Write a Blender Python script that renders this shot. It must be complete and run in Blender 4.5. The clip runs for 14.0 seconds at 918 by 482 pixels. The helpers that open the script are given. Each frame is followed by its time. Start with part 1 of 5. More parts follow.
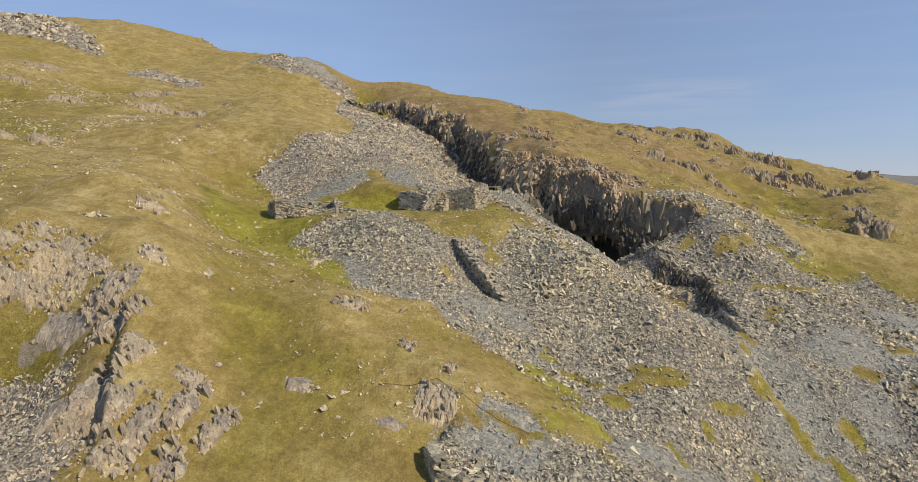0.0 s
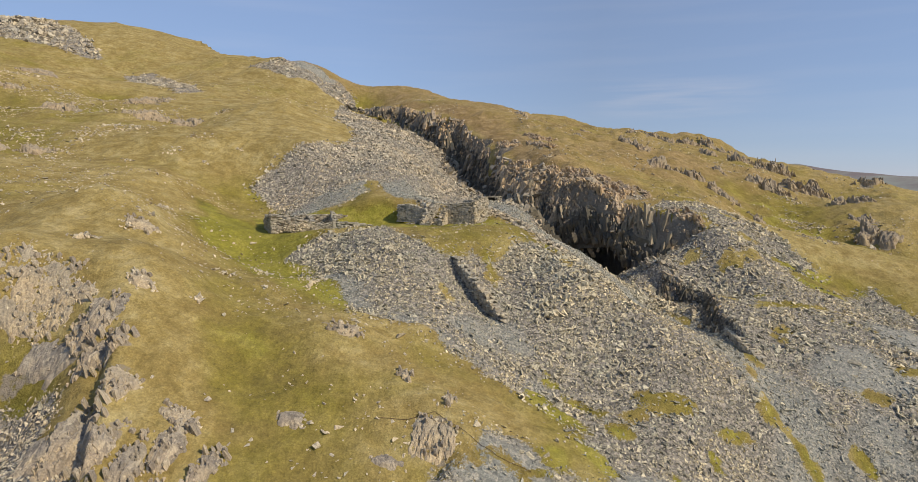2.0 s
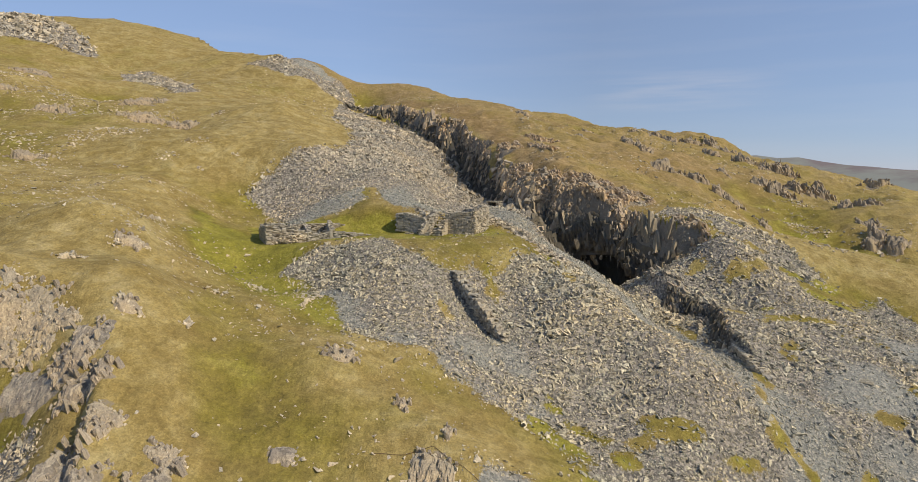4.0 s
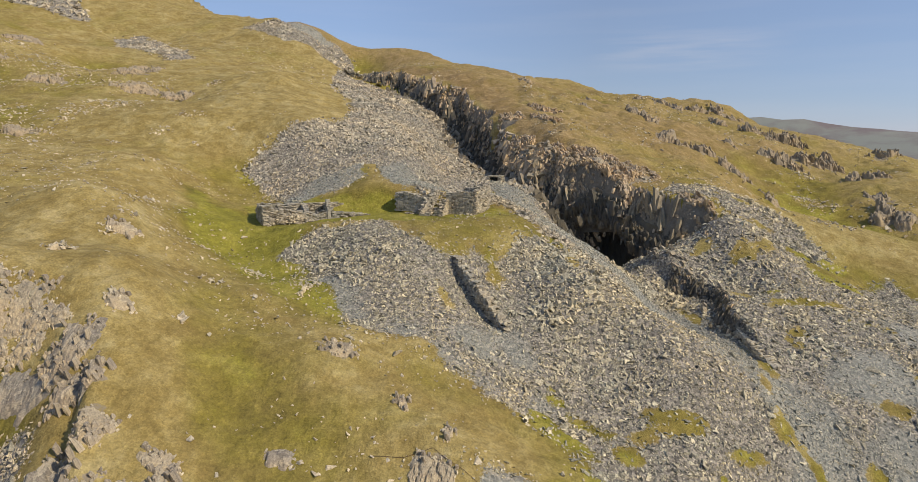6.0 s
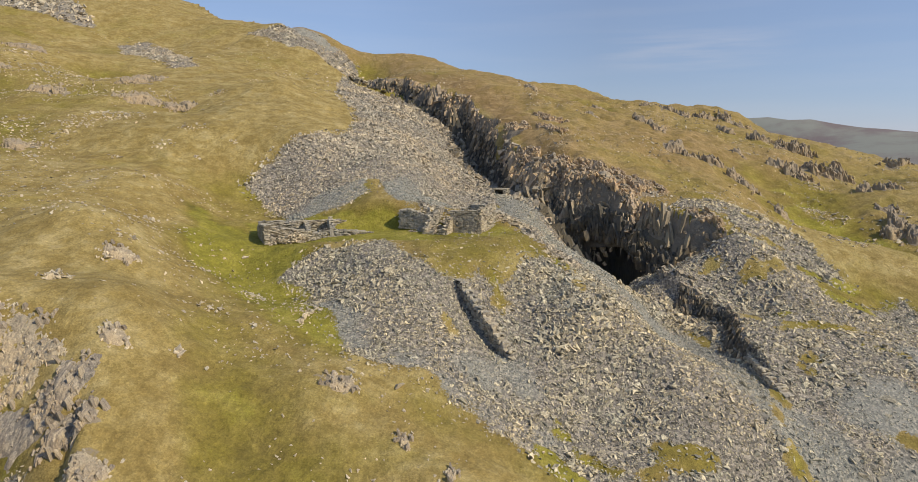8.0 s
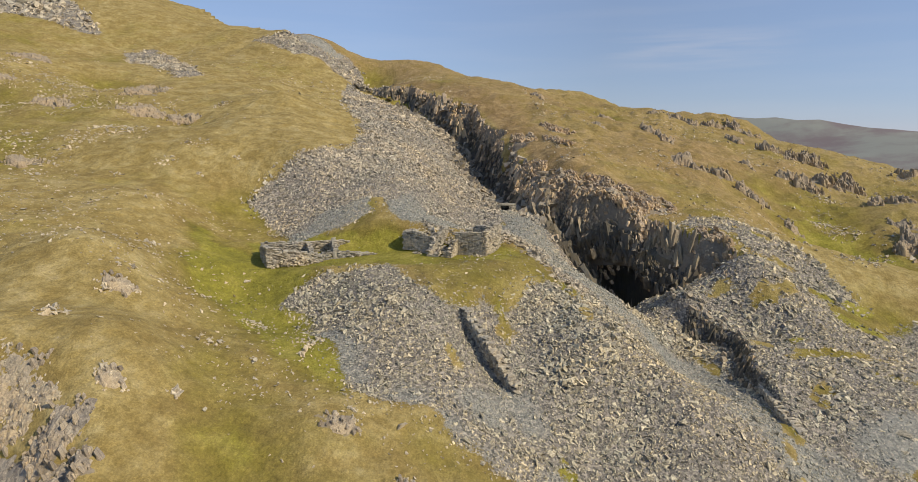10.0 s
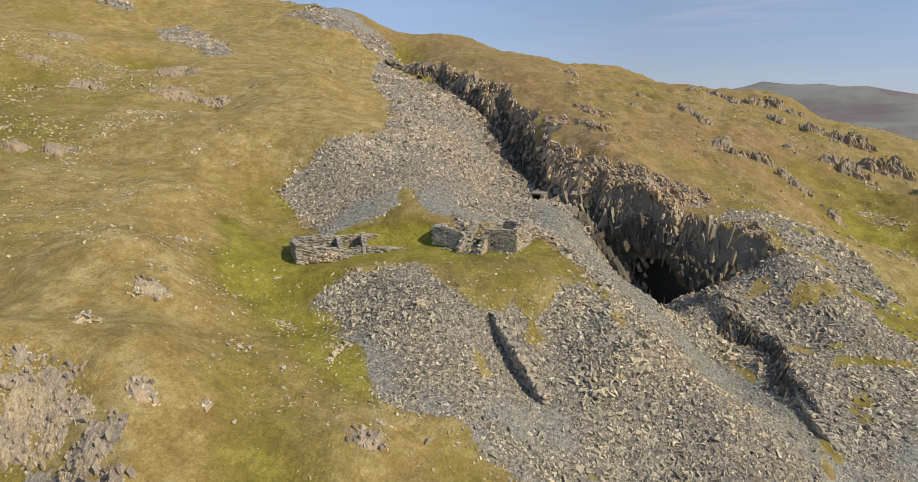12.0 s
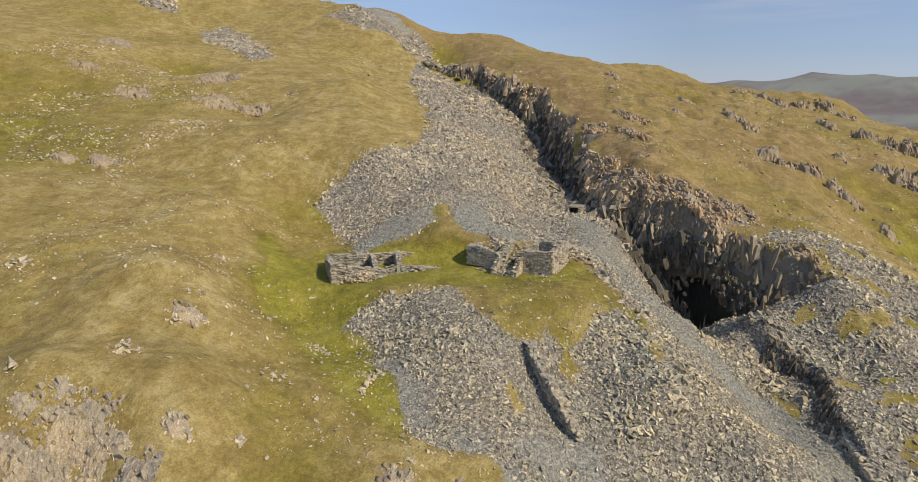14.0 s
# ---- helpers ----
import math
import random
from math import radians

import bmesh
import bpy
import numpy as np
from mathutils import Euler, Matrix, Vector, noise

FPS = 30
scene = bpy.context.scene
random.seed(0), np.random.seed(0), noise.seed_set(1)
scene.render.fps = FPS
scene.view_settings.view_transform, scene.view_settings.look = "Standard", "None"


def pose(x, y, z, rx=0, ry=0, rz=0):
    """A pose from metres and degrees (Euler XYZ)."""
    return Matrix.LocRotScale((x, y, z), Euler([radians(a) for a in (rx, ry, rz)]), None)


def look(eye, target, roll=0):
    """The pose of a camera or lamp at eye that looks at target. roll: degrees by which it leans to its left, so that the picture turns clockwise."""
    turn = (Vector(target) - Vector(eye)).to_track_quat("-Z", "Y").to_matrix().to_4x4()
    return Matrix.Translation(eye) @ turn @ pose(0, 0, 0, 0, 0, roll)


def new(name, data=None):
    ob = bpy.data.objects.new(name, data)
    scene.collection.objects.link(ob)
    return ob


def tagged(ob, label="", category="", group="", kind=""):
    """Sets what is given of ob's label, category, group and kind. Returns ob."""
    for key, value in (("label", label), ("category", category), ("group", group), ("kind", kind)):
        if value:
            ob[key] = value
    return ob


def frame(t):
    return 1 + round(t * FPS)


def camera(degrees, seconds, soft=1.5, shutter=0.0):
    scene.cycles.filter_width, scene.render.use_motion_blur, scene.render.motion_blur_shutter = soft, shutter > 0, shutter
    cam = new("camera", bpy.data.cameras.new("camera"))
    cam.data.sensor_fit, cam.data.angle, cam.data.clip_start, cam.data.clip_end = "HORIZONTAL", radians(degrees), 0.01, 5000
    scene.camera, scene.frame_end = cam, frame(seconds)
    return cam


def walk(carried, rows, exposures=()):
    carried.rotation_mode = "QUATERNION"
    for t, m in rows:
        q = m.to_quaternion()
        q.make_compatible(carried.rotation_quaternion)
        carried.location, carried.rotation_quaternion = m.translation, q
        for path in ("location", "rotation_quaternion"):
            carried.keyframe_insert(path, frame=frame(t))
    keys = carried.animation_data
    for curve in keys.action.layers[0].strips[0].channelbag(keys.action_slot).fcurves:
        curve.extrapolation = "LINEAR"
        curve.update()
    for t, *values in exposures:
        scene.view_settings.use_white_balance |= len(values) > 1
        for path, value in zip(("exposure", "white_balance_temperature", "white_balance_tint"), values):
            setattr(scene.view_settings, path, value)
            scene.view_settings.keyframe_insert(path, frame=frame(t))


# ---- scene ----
cam = camera(71.4, 14.0, soft=0.75)
METRES, EYE, TILT, LEAN, TURN = 22.0, 30.0, -5.0, 0.0, 0.0
ROWS = [
    (0.0, 0.0, 0.0, 0.0, 0.0, 0.0, -0.0),
    (0.5, 0.0018, 0.0144, 0.021, 0.01, 0.0, -0.01),
    (1.0, 0.0037, 0.0327, 0.0428, 0.03, 0.0, -0.01),
    (1.5, 0.0044, 0.0539, 0.0655, 0.04, 0.0, -0.01),
    (2.0, 0.0052, 0.0775, 0.09, 0.02, -0.01, -0.01),
    (2.5, 0.0056, 0.1023, 0.1153, 0.03, -0.01, -0.01),
    (3.0, 0.0065, 0.1273, 0.1404, 0.04, -0.03, -0.0),
    (5.5, 0.0106, 0.2316, 0.2715, 0.16, -3.16, -0.02),
    (6.0, 0.0113, 0.2498, 0.2975, 0.2, -3.99, -0.02),
    (6.5, 0.0126, 0.2678, 0.3232, 0.21, -3.99, -0.02),
    (7.0, 0.014, 0.2855, 0.3494, 0.22, -4.02, -0.03),
    (7.5, 0.0153, 0.3022, 0.3747, 0.23, -4.02, -0.03),
    (8.0, 0.0157, 0.3183, 0.4029, 0.67, -4.01, -0.07),
    (10.5, 0.0208, 0.4029, 0.5671, 1.43, -4.06, -0.16),
    (11.0, 0.0202, 0.4197, 0.6086, 1.95, -4.21, -0.21),
    (11.5, 0.022, 0.4347, 0.6475, 2.91, -5.43, -0.3),
    (12.0, 0.0228, 0.4502, 0.6876, 4.02, -6.98, -0.4),
    (12.5, 0.0237, 0.4654, 0.729, 5.12, -7.79, -0.51),
    (13.0, 0.023, 0.4804, 0.7689, 6.08, -7.84, -0.6),
    (13.5, 0.0238, 0.4939, 0.8084, 7.19, -7.84, -0.69),
    (14.0, 0.027, 0.5066, 0.8481, 7.38, -7.82, -0.7),
]
walk(cam, [(t, pose(0, 0, EYE, TILT, LEAN, TURN) @ pose(METRES * x, METRES * y, METRES * z, 90 + pitch, roll, yaw)) for t, x, y, z, yaw, pitch, roll in ROWS])

# ---- light: clear late-summer sky, sun from the right and a little behind the camera ----
SUN_HIGH, SUN_ROUND = 40.0, 119.0   # degrees above the horizon; clockwise from +y
world = bpy.data.worlds.new("sky")
scene.world = world
world.use_nodes = True
wt = world.node_tree
wt.nodes.clear()
sky = wt.nodes.new("ShaderNodeTexSky")
sky.sky_type, sky.sun_disc = "NISHITA", False
sky.sun_elevation, sky.sun_rotation = radians(SUN_HIGH), radians(SUN_ROUND)
sky.altitude, sky.air_density, sky.dust_density, sky.ozone_density = 400, 1.0, 0.05, 1.8
sky_out = wt.nodes.new("ShaderNodeBackground")
sky_out.inputs["Strength"].default_value = 0.102
wisp_at, wisp_map, wisp = wt.nodes.new("ShaderNodeTexCoord"), wt.nodes.new("ShaderNodeMapping"), wt.nodes.new("ShaderNodeTexNoise")
wisp_map.inputs["Scale"].default_value, wisp_map.inputs["Rotation"].default_value = (2.2, 2.2, 26), (0.06, 0.03, 0)
wisp.inputs["Scale"].default_value, wisp.inputs["Detail"].default_value = 1.6, 5
wisp_step = wt.nodes.new("ShaderNodeMapRange")
for key, value in (("From Min", 0.46), ("From Max", 0.74), ("To Min", 0.0), ("To Max", 0.5)):
    wisp_step.inputs[key].default_value = value
wisp_mix = wt.nodes.new("ShaderNodeMix")
wisp_mix.data_type = "RGBA"
wisp_mix.inputs[7].default_value = (7.5, 7.6, 7.8, 1)
wt.links.new(wisp_at.outputs["Generated"], wisp_map.inputs["Vector"])
wt.links.new(wisp_map.outputs["Vector"], wisp.inputs["Vector"])
wt.links.new(wisp.outputs["Fac"], wisp_step.inputs["Value"])
wisp_near, wisp_ring, wisp_both = wt.nodes.new("ShaderNodeVectorMath"), wt.nodes.new("ShaderNodeMapRange"), wt.nodes.new("ShaderNodeMath")
wisp_near.operation, wisp_both.operation = "DISTANCE", "MULTIPLY"
wisp_stretch = wt.nodes.new("ShaderNodeMapping")
wisp_stretch.inputs["Scale"].default_value = (1, 1, 4.5)
wisp_near.inputs[1].default_value = (0.31, 0.942, 4.5 * 0.127)
for key, value in (("From Min", 0.03), ("From Max", 0.16), ("To Min", 1.0), ("To Max", 0.12)):
    wisp_ring.inputs[key].default_value = value
wt.links.new(wisp_at.outputs["Generated"], wisp_stretch.inputs["Vector"])
wt.links.new(wisp_stretch.outputs["Vector"], wisp_near.inputs[0])
wt.links.new(wisp_near.outputs["Value"], wisp_ring.inputs["Value"])
wt.links.new(wisp_step.outputs["Result"], wisp_both.inputs[0])
wt.links.new(wisp_ring.outputs["Result"], wisp_both.inputs[1])
wt.links.new(wisp_both.outputs[0], wisp_mix.inputs[0])
sky_tint = wt.nodes.new("ShaderNodeMix")
sky_tint.data_type, sky_tint.blend_type = "RGBA", "MULTIPLY"
sky_tint.inputs[0].default_value, sky_tint.inputs[7].default_value = 1.0, (0.99, 0.98, 1.03, 1)
haze = wt.nodes.new("ShaderNodeMix")
haze.data_type = "RGBA"
haze.inputs[0].default_value, haze.inputs[7].default_value = 0.55, (3.3, 4.8, 7.8, 1)
wt.links.new(sky.outputs["Color"], haze.inputs[6])
wt.links.new(haze.outputs[2], wisp_mix.inputs[6])
wt.links.new(wisp_mix.outputs[2], sky_tint.inputs[6])
across, glow = wt.nodes.new("ShaderNodeSeparateXYZ"), wt.nodes.new("ShaderNodeValToRGB")
sky_fall = wt.nodes.new("ShaderNodeMix")
sky_fall.data_type, sky_fall.blend_type = "RGBA", "MULTIPLY"
sky_fall.inputs[0].default_value = 1.0
across_half = wt.nodes.new("ShaderNodeMath")
across_half.operation = "MULTIPLY_ADD"
across_half.inputs[1].default_value, across_half.inputs[2].default_value = 0.5, 0.5
for stop, (place, tone) in zip((glow.color_ramp.elements[0], glow.color_ramp.elements[1], glow.color_ramp.elements.new(0.6)), ((0.42, (0.98, 0.96, 0.94, 1)), (0.78, (0.62, 0.565, 0.505, 1)), (0.6, (0.86, 0.82, 0.78, 1)))):
    stop.position, stop.color = place, tone
wt.links.new(wisp_at.outputs["Generated"], across.inputs["Vector"])
wt.links.new(across.outputs["X"], across_half.inputs[0])
wt.links.new(across_half.outputs[0], glow.inputs["Fac"])
wt.links.new(sky_tint.outputs[2], sky_fall.inputs[6])
wt.links.new(glow.outputs["Color"], sky_fall.inputs[7])
wt.links.new(sky_fall.outputs[2], sky_out.inputs["Color"])
wt.links.new(sky_out.outputs["Background"], wt.nodes.new("ShaderNodeOutputWorld").inputs["Surface"])
sun = new("sun", bpy.data.lights.new("sun", "SUN"))
sun.data.energy, sun.data.angle, sun.data.color = 4.3, radians(0.6), (1.0, 0.87, 0.68)
sa, sb = radians(SUN_ROUND), radians(SUN_HIGH)
sun.matrix_world = look((0, 0, 0), (-math.sin(sa) * math.cos(sb), -math.cos(sa) * math.cos(sb), -math.sin(sb)))
sun.location = (60, 0, 120)

# ---- materials ----
def shader(name, rough_value=0.9):
    m = bpy.data.materials.new(name)
    m.use_nodes = True
    t = m.node_tree
    b = t.nodes["Principled BSDF"]
    b.inputs["Roughness"].default_value = rough_value
    b.inputs["Specular IOR Level"].default_value = 0.25
    return m, t, b


def mapped(t, scale=(1, 1, 1), turn=(0, 0, 0)):
    c, mp = t.nodes.new("ShaderNodeTexCoord"), t.nodes.new("ShaderNodeMapping")
    mp.inputs["Scale"].default_value, mp.inputs["Rotation"].default_value = scale, turn
    t.links.new(c.outputs["Object"], mp.inputs["Vector"])
    return mp.outputs["Vector"]


def grain(t, vector, scale, detail=4.0, rough_value=0.6):
    n = t.nodes.new("ShaderNodeTexNoise")
    n.inputs["Scale"].default_value, n.inputs["Detail"].default_value, n.inputs["Roughness"].default_value = scale, detail, rough_value
    t.links.new(vector, n.inputs["Vector"])
    return n.outputs["Fac"]


def ramp(t, fac, *stops):
    r = t.nodes.new("ShaderNodeValToRGB")
    r.color_ramp.elements[0].position, r.color_ramp.elements[1].position = stops[0][0], stops[-1][0]
    for p, c in stops[1:-1]:
        r.color_ramp.elements.new(p)
    for e, (p, c) in zip(r.color_ramp.elements, stops):
        e.position, e.color = p, (*c, 1) if isinstance(c, tuple) else (c, c, c, 1)
    t.links.new(fac, r.inputs["Fac"])
    return r.outputs["Color"]


def mixed(t, fac, a, b, blend="MIX"):
    n = t.nodes.new("ShaderNodeMix")
    n.data_type, n.blend_type = "RGBA", blend
    for socket, v in zip((n.inputs[0], n.inputs[6], n.inputs[7]), (fac, a, b)):
        if isinstance(v, (int, float)):
            socket.default_value = v
        elif isinstance(v, tuple):
            socket.default_value = (*v, 1)
        else:
            t.links.new(v, socket)
    return n.outputs[2]


def calc(t, op, *values):
    n = t.nodes.new("ShaderNodeMath")
    n.operation = op
    for socket, v in zip(n.inputs, values):
        if isinstance(v, (int, float)):
            socket.default_value = v
        else:
            t.links.new(v, socket)
    return n.outputs[0]


def relief(t, b, height, strength, distance):
    n = t.nodes.new("ShaderNodeBump")
    n.inputs["Strength"].default_value, n.inputs["Distance"].default_value = strength, distance
    t.links.new(height, n.inputs["Height"])
    t.links.new(n.outputs["Normal"], b.inputs["Normal"])


def cover(t, name):
    n = t.nodes.new("ShaderNodeAttribute")
    n.attribute_name = name
    return n.outputs["Fac"]


def stone_material(name, *tones, lichen=(0.45, 0.405, 0.325), lichen_share=0.35, wear=1.0, single=False, whole=False):
    """Broken slate: each stone its own tone, with lichen blooms and cleavage grain."""
    m, t, b = shader(name, 0.8)
    v = mapped(t)
    if whole:
        island = cover(t, "tone")
    else:
        island = t.nodes.new("ShaderNodeObjectInfo").outputs["Random"] if single else t.nodes.new("ShaderNodeNewGeometry").outputs["Random Per Island"]
    own = ramp(t, island, *[(i / (len(tones) - 1), c) for i, c in enumerate(tones)])
    fine, blot = grain(t, v, 9, 5), grain(t, v, 0.9, 4)
    col = mixed(t, calc(t, "MULTIPLY", wear, 0.55), own, mixed(t, 1.0, own, ramp(t, fine, (0.3, 0.5), (0.7, 1.5)), "MULTIPLY"))
    streak = grain(t, mapped(t, (3.2, 3.2, 0.5)), 1.3, 5, 0.7)
    col = mixed(t, (0.25 if whole else 0.6) * wear, col, mixed(t, 1.0, col, ramp(t, streak, (0.34, 0.45), (0.5, 1.0), (0.66, 1.5)), "MULTIPLY"))
    bloom = ramp(t, calc(t, "ADD", calc(t, "MULTIPLY", blot, 0.7), calc(t, "MULTIPLY", fine, 0.3)), (0.47, 0.0), (0.62, 1.0))
    col = mixed(t, calc(t, "MULTIPLY", bloom, lichen_share), col, lichen)
    col = mixed(t, 1.0, col, ramp(t, grain(t, v, 0.11, 4, 0.65), (0.36, (0.90, 0.94, 0.96)), (0.5, (1.05, 1.04, 1.0)), (0.64, (1.25, 1.18, 1.03))), "MULTIPLY")
    t.links.new(col, b.inputs["Base Color"])
    relief(t, b, calc(t, "ADD", fine, streak), 0.8, 0.07)
    return m


WASTE_TONES = ((0.2, 0.172, 0.135), (0.428, 0.372, 0.281), (0.27, 0.237, 0.185), (0.529, 0.463, 0.348), (0.323, 0.282, 0.215), (0.235, 0.209, 0.17), (0.566, 0.497, 0.373), (0.404, 0.351, 0.265))
CRAG_TONES = ((0.20, 0.165, 0.132), (0.33, 0.277, 0.212), (0.25, 0.212, 0.172), (0.43, 0.36, 0.268), (0.29, 0.245, 0.195))
COOL_TONES = ((0.153, 0.138, 0.103), (0.458, 0.407, 0.292), (0.243, 0.22, 0.165), (0.602, 0.528, 0.373), (0.305, 0.275, 0.201), (0.196, 0.182, 0.141), (0.659, 0.579, 0.409), (0.376, 0.337, 0.244))
SCREE = stone_material("slate_waste", *WASTE_TONES)
COOL_SCREE = stone_material("grey_slate_waste", *COOL_TONES)
PIECE = stone_material("slate_slab", *COOL_TONES, single=True)
BLUE_SCREE = stone_material("blue_slate_waste", (0.20, 0.20, 0.175), (0.32, 0.312, 0.265), (0.25, 0.25, 0.22), (0.44, 0.40, 0.315), (0.28, 0.277, 0.24), lichen_share=0.15)
CRAG = stone_material("weathered_crag", *CRAG_TONES, lichen=(0.42, 0.36, 0.25), lichen_share=0.3)
MASS_TONES = ((0.13, 0.112, 0.094), (0.27, 0.23, 0.182), (0.185, 0.158, 0.132), (0.38, 0.325, 0.25), (0.22, 0.188, 0.153))
CRAG_MASS = stone_material("weathered_crag_mass", *MASS_TONES, lichen=(0.42, 0.36, 0.25), lichen_share=0.3, whole=True)
PALE_STONE = stone_material("pale_stone", (0.33, 0.28, 0.205), (0.47, 0.405, 0.30), (0.40, 0.34, 0.255), (0.56, 0.485, 0.36), lichen=(0.50, 0.42, 0.28), lichen_share=0.4)
PALE_STONE_MASS = stone_material("pale_stone_mass", (0.242, 0.197, 0.139), (0.343, 0.286, 0.204), (0.292, 0.24, 0.174), (0.409, 0.343, 0.245), lichen=(0.50, 0.42, 0.28), lichen_share=0.4, whole=True)
CRAG_PIECE = stone_material("weathered_blade", *CRAG_TONES, lichen=(0.42, 0.36, 0.25), lichen_share=0.3, single=True)
FELL_ROCK = stone_material("fell_rock", (0.229, 0.186, 0.136), (0.311, 0.252, 0.18), (0.266, 0.217, 0.16), (0.363, 0.295, 0.204), lichen=(0.38, 0.31, 0.17), lichen_share=0.4)
FELL_ROCK_MASS = stone_material("fell_rock_mass", (0.229, 0.186, 0.136), (0.311, 0.252, 0.18), (0.266, 0.217, 0.16), (0.363, 0.295, 0.204), lichen=(0.38, 0.31, 0.17), lichen_share=0.4, whole=True)
BROWN_ROCK = stone_material("brown_rock", (0.311, 0.24, 0.171), (0.459, 0.356, 0.246), (0.378, 0.296, 0.213), (0.553, 0.433, 0.3), lichen=(0.37, 0.28, 0.13), lichen_share=0.5)
BROWN_ROCK_MASS = stone_material("brown_rock_mass", (0.311, 0.24, 0.171), (0.459, 0.356, 0.246), (0.378, 0.296, 0.213), (0.553, 0.433, 0.3), lichen=(0.37, 0.28, 0.13), lichen_share=0.5, whole=True)
# slate tones set darker to carry the shade of the recessed quarry faces
SHADED_CLIFF_TONES = ((0.055, 0.055, 0.052), (0.12, 0.106, 0.085), (0.08, 0.08, 0.075), (0.17, 0.145, 0.108), (0.10, 0.094, 0.082))
SHADED_CLIFF = stone_material("shaded_quarry_cliff", *SHADED_CLIFF_TONES, lichen=(0.18, 0.14, 0.065), lichen_share=0.35, wear=0.6)
SHADED_CLIFF_PIECE = stone_material("shaded_quarry_slab", *SHADED_CLIFF_TONES, lichen=(0.18, 0.14, 0.065), lichen_share=0.3, single=True)
PALE_SLAB = stone_material("leaning_slab", (0.20, 0.172, 0.135), (0.30, 0.258, 0.195), (0.25, 0.215, 0.165), lichen=(0.33, 0.27, 0.16), lichen_share=0.35, single=True)
WALLING = stone_material("dry_walling", (0.208, 0.189, 0.163), (0.371, 0.334, 0.268), (0.282, 0.261, 0.219), (0.46, 0.407, 0.31), lichen_share=0.35)


def ground_material():
    """Hill turf, slate gravel and bare rock, mixed by the cover laid down on the ground mesh."""
    m, t, b = shader("hillside", 0.95)
    v = mapped(t)
    big, mid, small, tiny = grain(t, v, 0.035, 5), grain(t, v, 0.22, 5), grain(t, v, 1.6, 6, 0.7), grain(t, v, 7, 5, 0.7)
    clump = grain(t, v, 0.6, 5, 0.65)
    blend = calc(t, "ADD", calc(t, "MULTIPLY", mid, 0.5), calc(t, "MULTIPLY", clump, 0.5))
    dry = ramp(t, blend, (0.38, (0.228, 0.166, 0.053)), (0.46, (0.27, 0.202, 0.067)), (0.54, (0.328, 0.254, 0.096)), (0.62, (0.395, 0.32, 0.143)))
    fresh = ramp(t, blend, (0.36, (0.138, 0.114, 0.024)), (0.5, (0.205, 0.166, 0.032)), (0.64, (0.28, 0.226, 0.062)))
    damp = calc(t, "ADD", cover(t, "green"), calc(t, "SUBTRACT", calc(t, "MULTIPLY", calc(t, "ADD", big, calc(t, "MULTIPLY", mid, 0.7)), 2.2), 1.98))
    lush = ramp(t, blend, (0.36, (0.155, 0.142, 0.022)), (0.5, (0.226, 0.205, 0.03)), (0.64, (0.31, 0.268, 0.06)))
    bracken = ramp(t, blend, (0.38, (0.15, 0.095, 0.042)), (0.5, (0.235, 0.16, 0.068)), (0.62, (0.335, 0.245, 0.115)))
    dry = mixed(t, ramp(t, calc(t, "ADD", cover(t, "brown"), calc(t, "MULTIPLY", calc(t, "SUBTRACT", blend, 0.5), 2.5)), (0.25, 0.0), (0.75, 1.0)), dry, bracken)
    turf = mixed(t, ramp(t, damp, (0.0, 0.0), (0.7, 1.0)), dry, fresh)
    turf = mixed(t, ramp(t, damp, (0.75, 0.0), (1.5, 1.0)), turf, lush)
    tussock = t.nodes.new("ShaderNodeTexVoronoi")
    tussock.inputs["Scale"].default_value = 2.6
    t.links.new(mapped(t, (1.6, 1.0, 1.0), (0, 0, 0.5)), tussock.inputs["Vector"])
    blades = t.nodes.new("ShaderNodeTexVoronoi")
    blades.inputs["Scale"].default_value = 9
    t.links.new(v, blades.inputs["Vector"])
    turf = mixed(t, 1.0, turf, ramp(t, tussock.outputs["Color"], (0.1, (0.88, 0.87, 0.84)), (0.5, (1.0, 1.0, 1.0)), (0.9, (1.1, 1.09, 1.07))), "MULTIPLY")
    turf = mixed(t, 1.0, turf, ramp(t, blades.outputs["Color"], (0.1, 0.86), (0.5, 1.0), (0.9, 1.13)), "MULTIPLY")
    turf = mixed(t, 0.45, turf, mixed(t, 1.0, turf, ramp(t, calc(t, "ADD", calc(t, "MULTIPLY", small, 0.45), calc(t, "MULTIPLY", tiny, 0.55)), (0.35, 0.35), (0.5, 0.93), (0.66, 1.6)), "MULTIPLY"))
    cells = t.nodes.new("ShaderNodeTexVoronoi")
    cells.inputs["Scale"].default_value = 4.5
    t.links.new(v, cells.inputs["Vector"])
    # slate bed darkened so the gaps between stones hold their shade in colour
    shaded_chips = ramp(t, cells.outputs["Color"], (0.1, (0.09, 0.083, 0.071)), (0.5, (0.195, 0.176, 0.146)), (0.9, (0.39, 0.345, 0.275)))
    blue = ramp(t, cells.outputs["Color"], (0.1, (0.16, 0.162, 0.142)), (0.6, (0.26, 0.256, 0.22)), (0.95, (0.40, 0.365, 0.29)))
    slate = mixed(t, cover(t, "blue"), shaded_chips, blue)
    slate = mixed(t, 0.7, slate, mixed(t, 1.0, slate, ramp(t, tiny, (0.3, 0.5), (0.7, 1.5)), "MULTIPLY"))
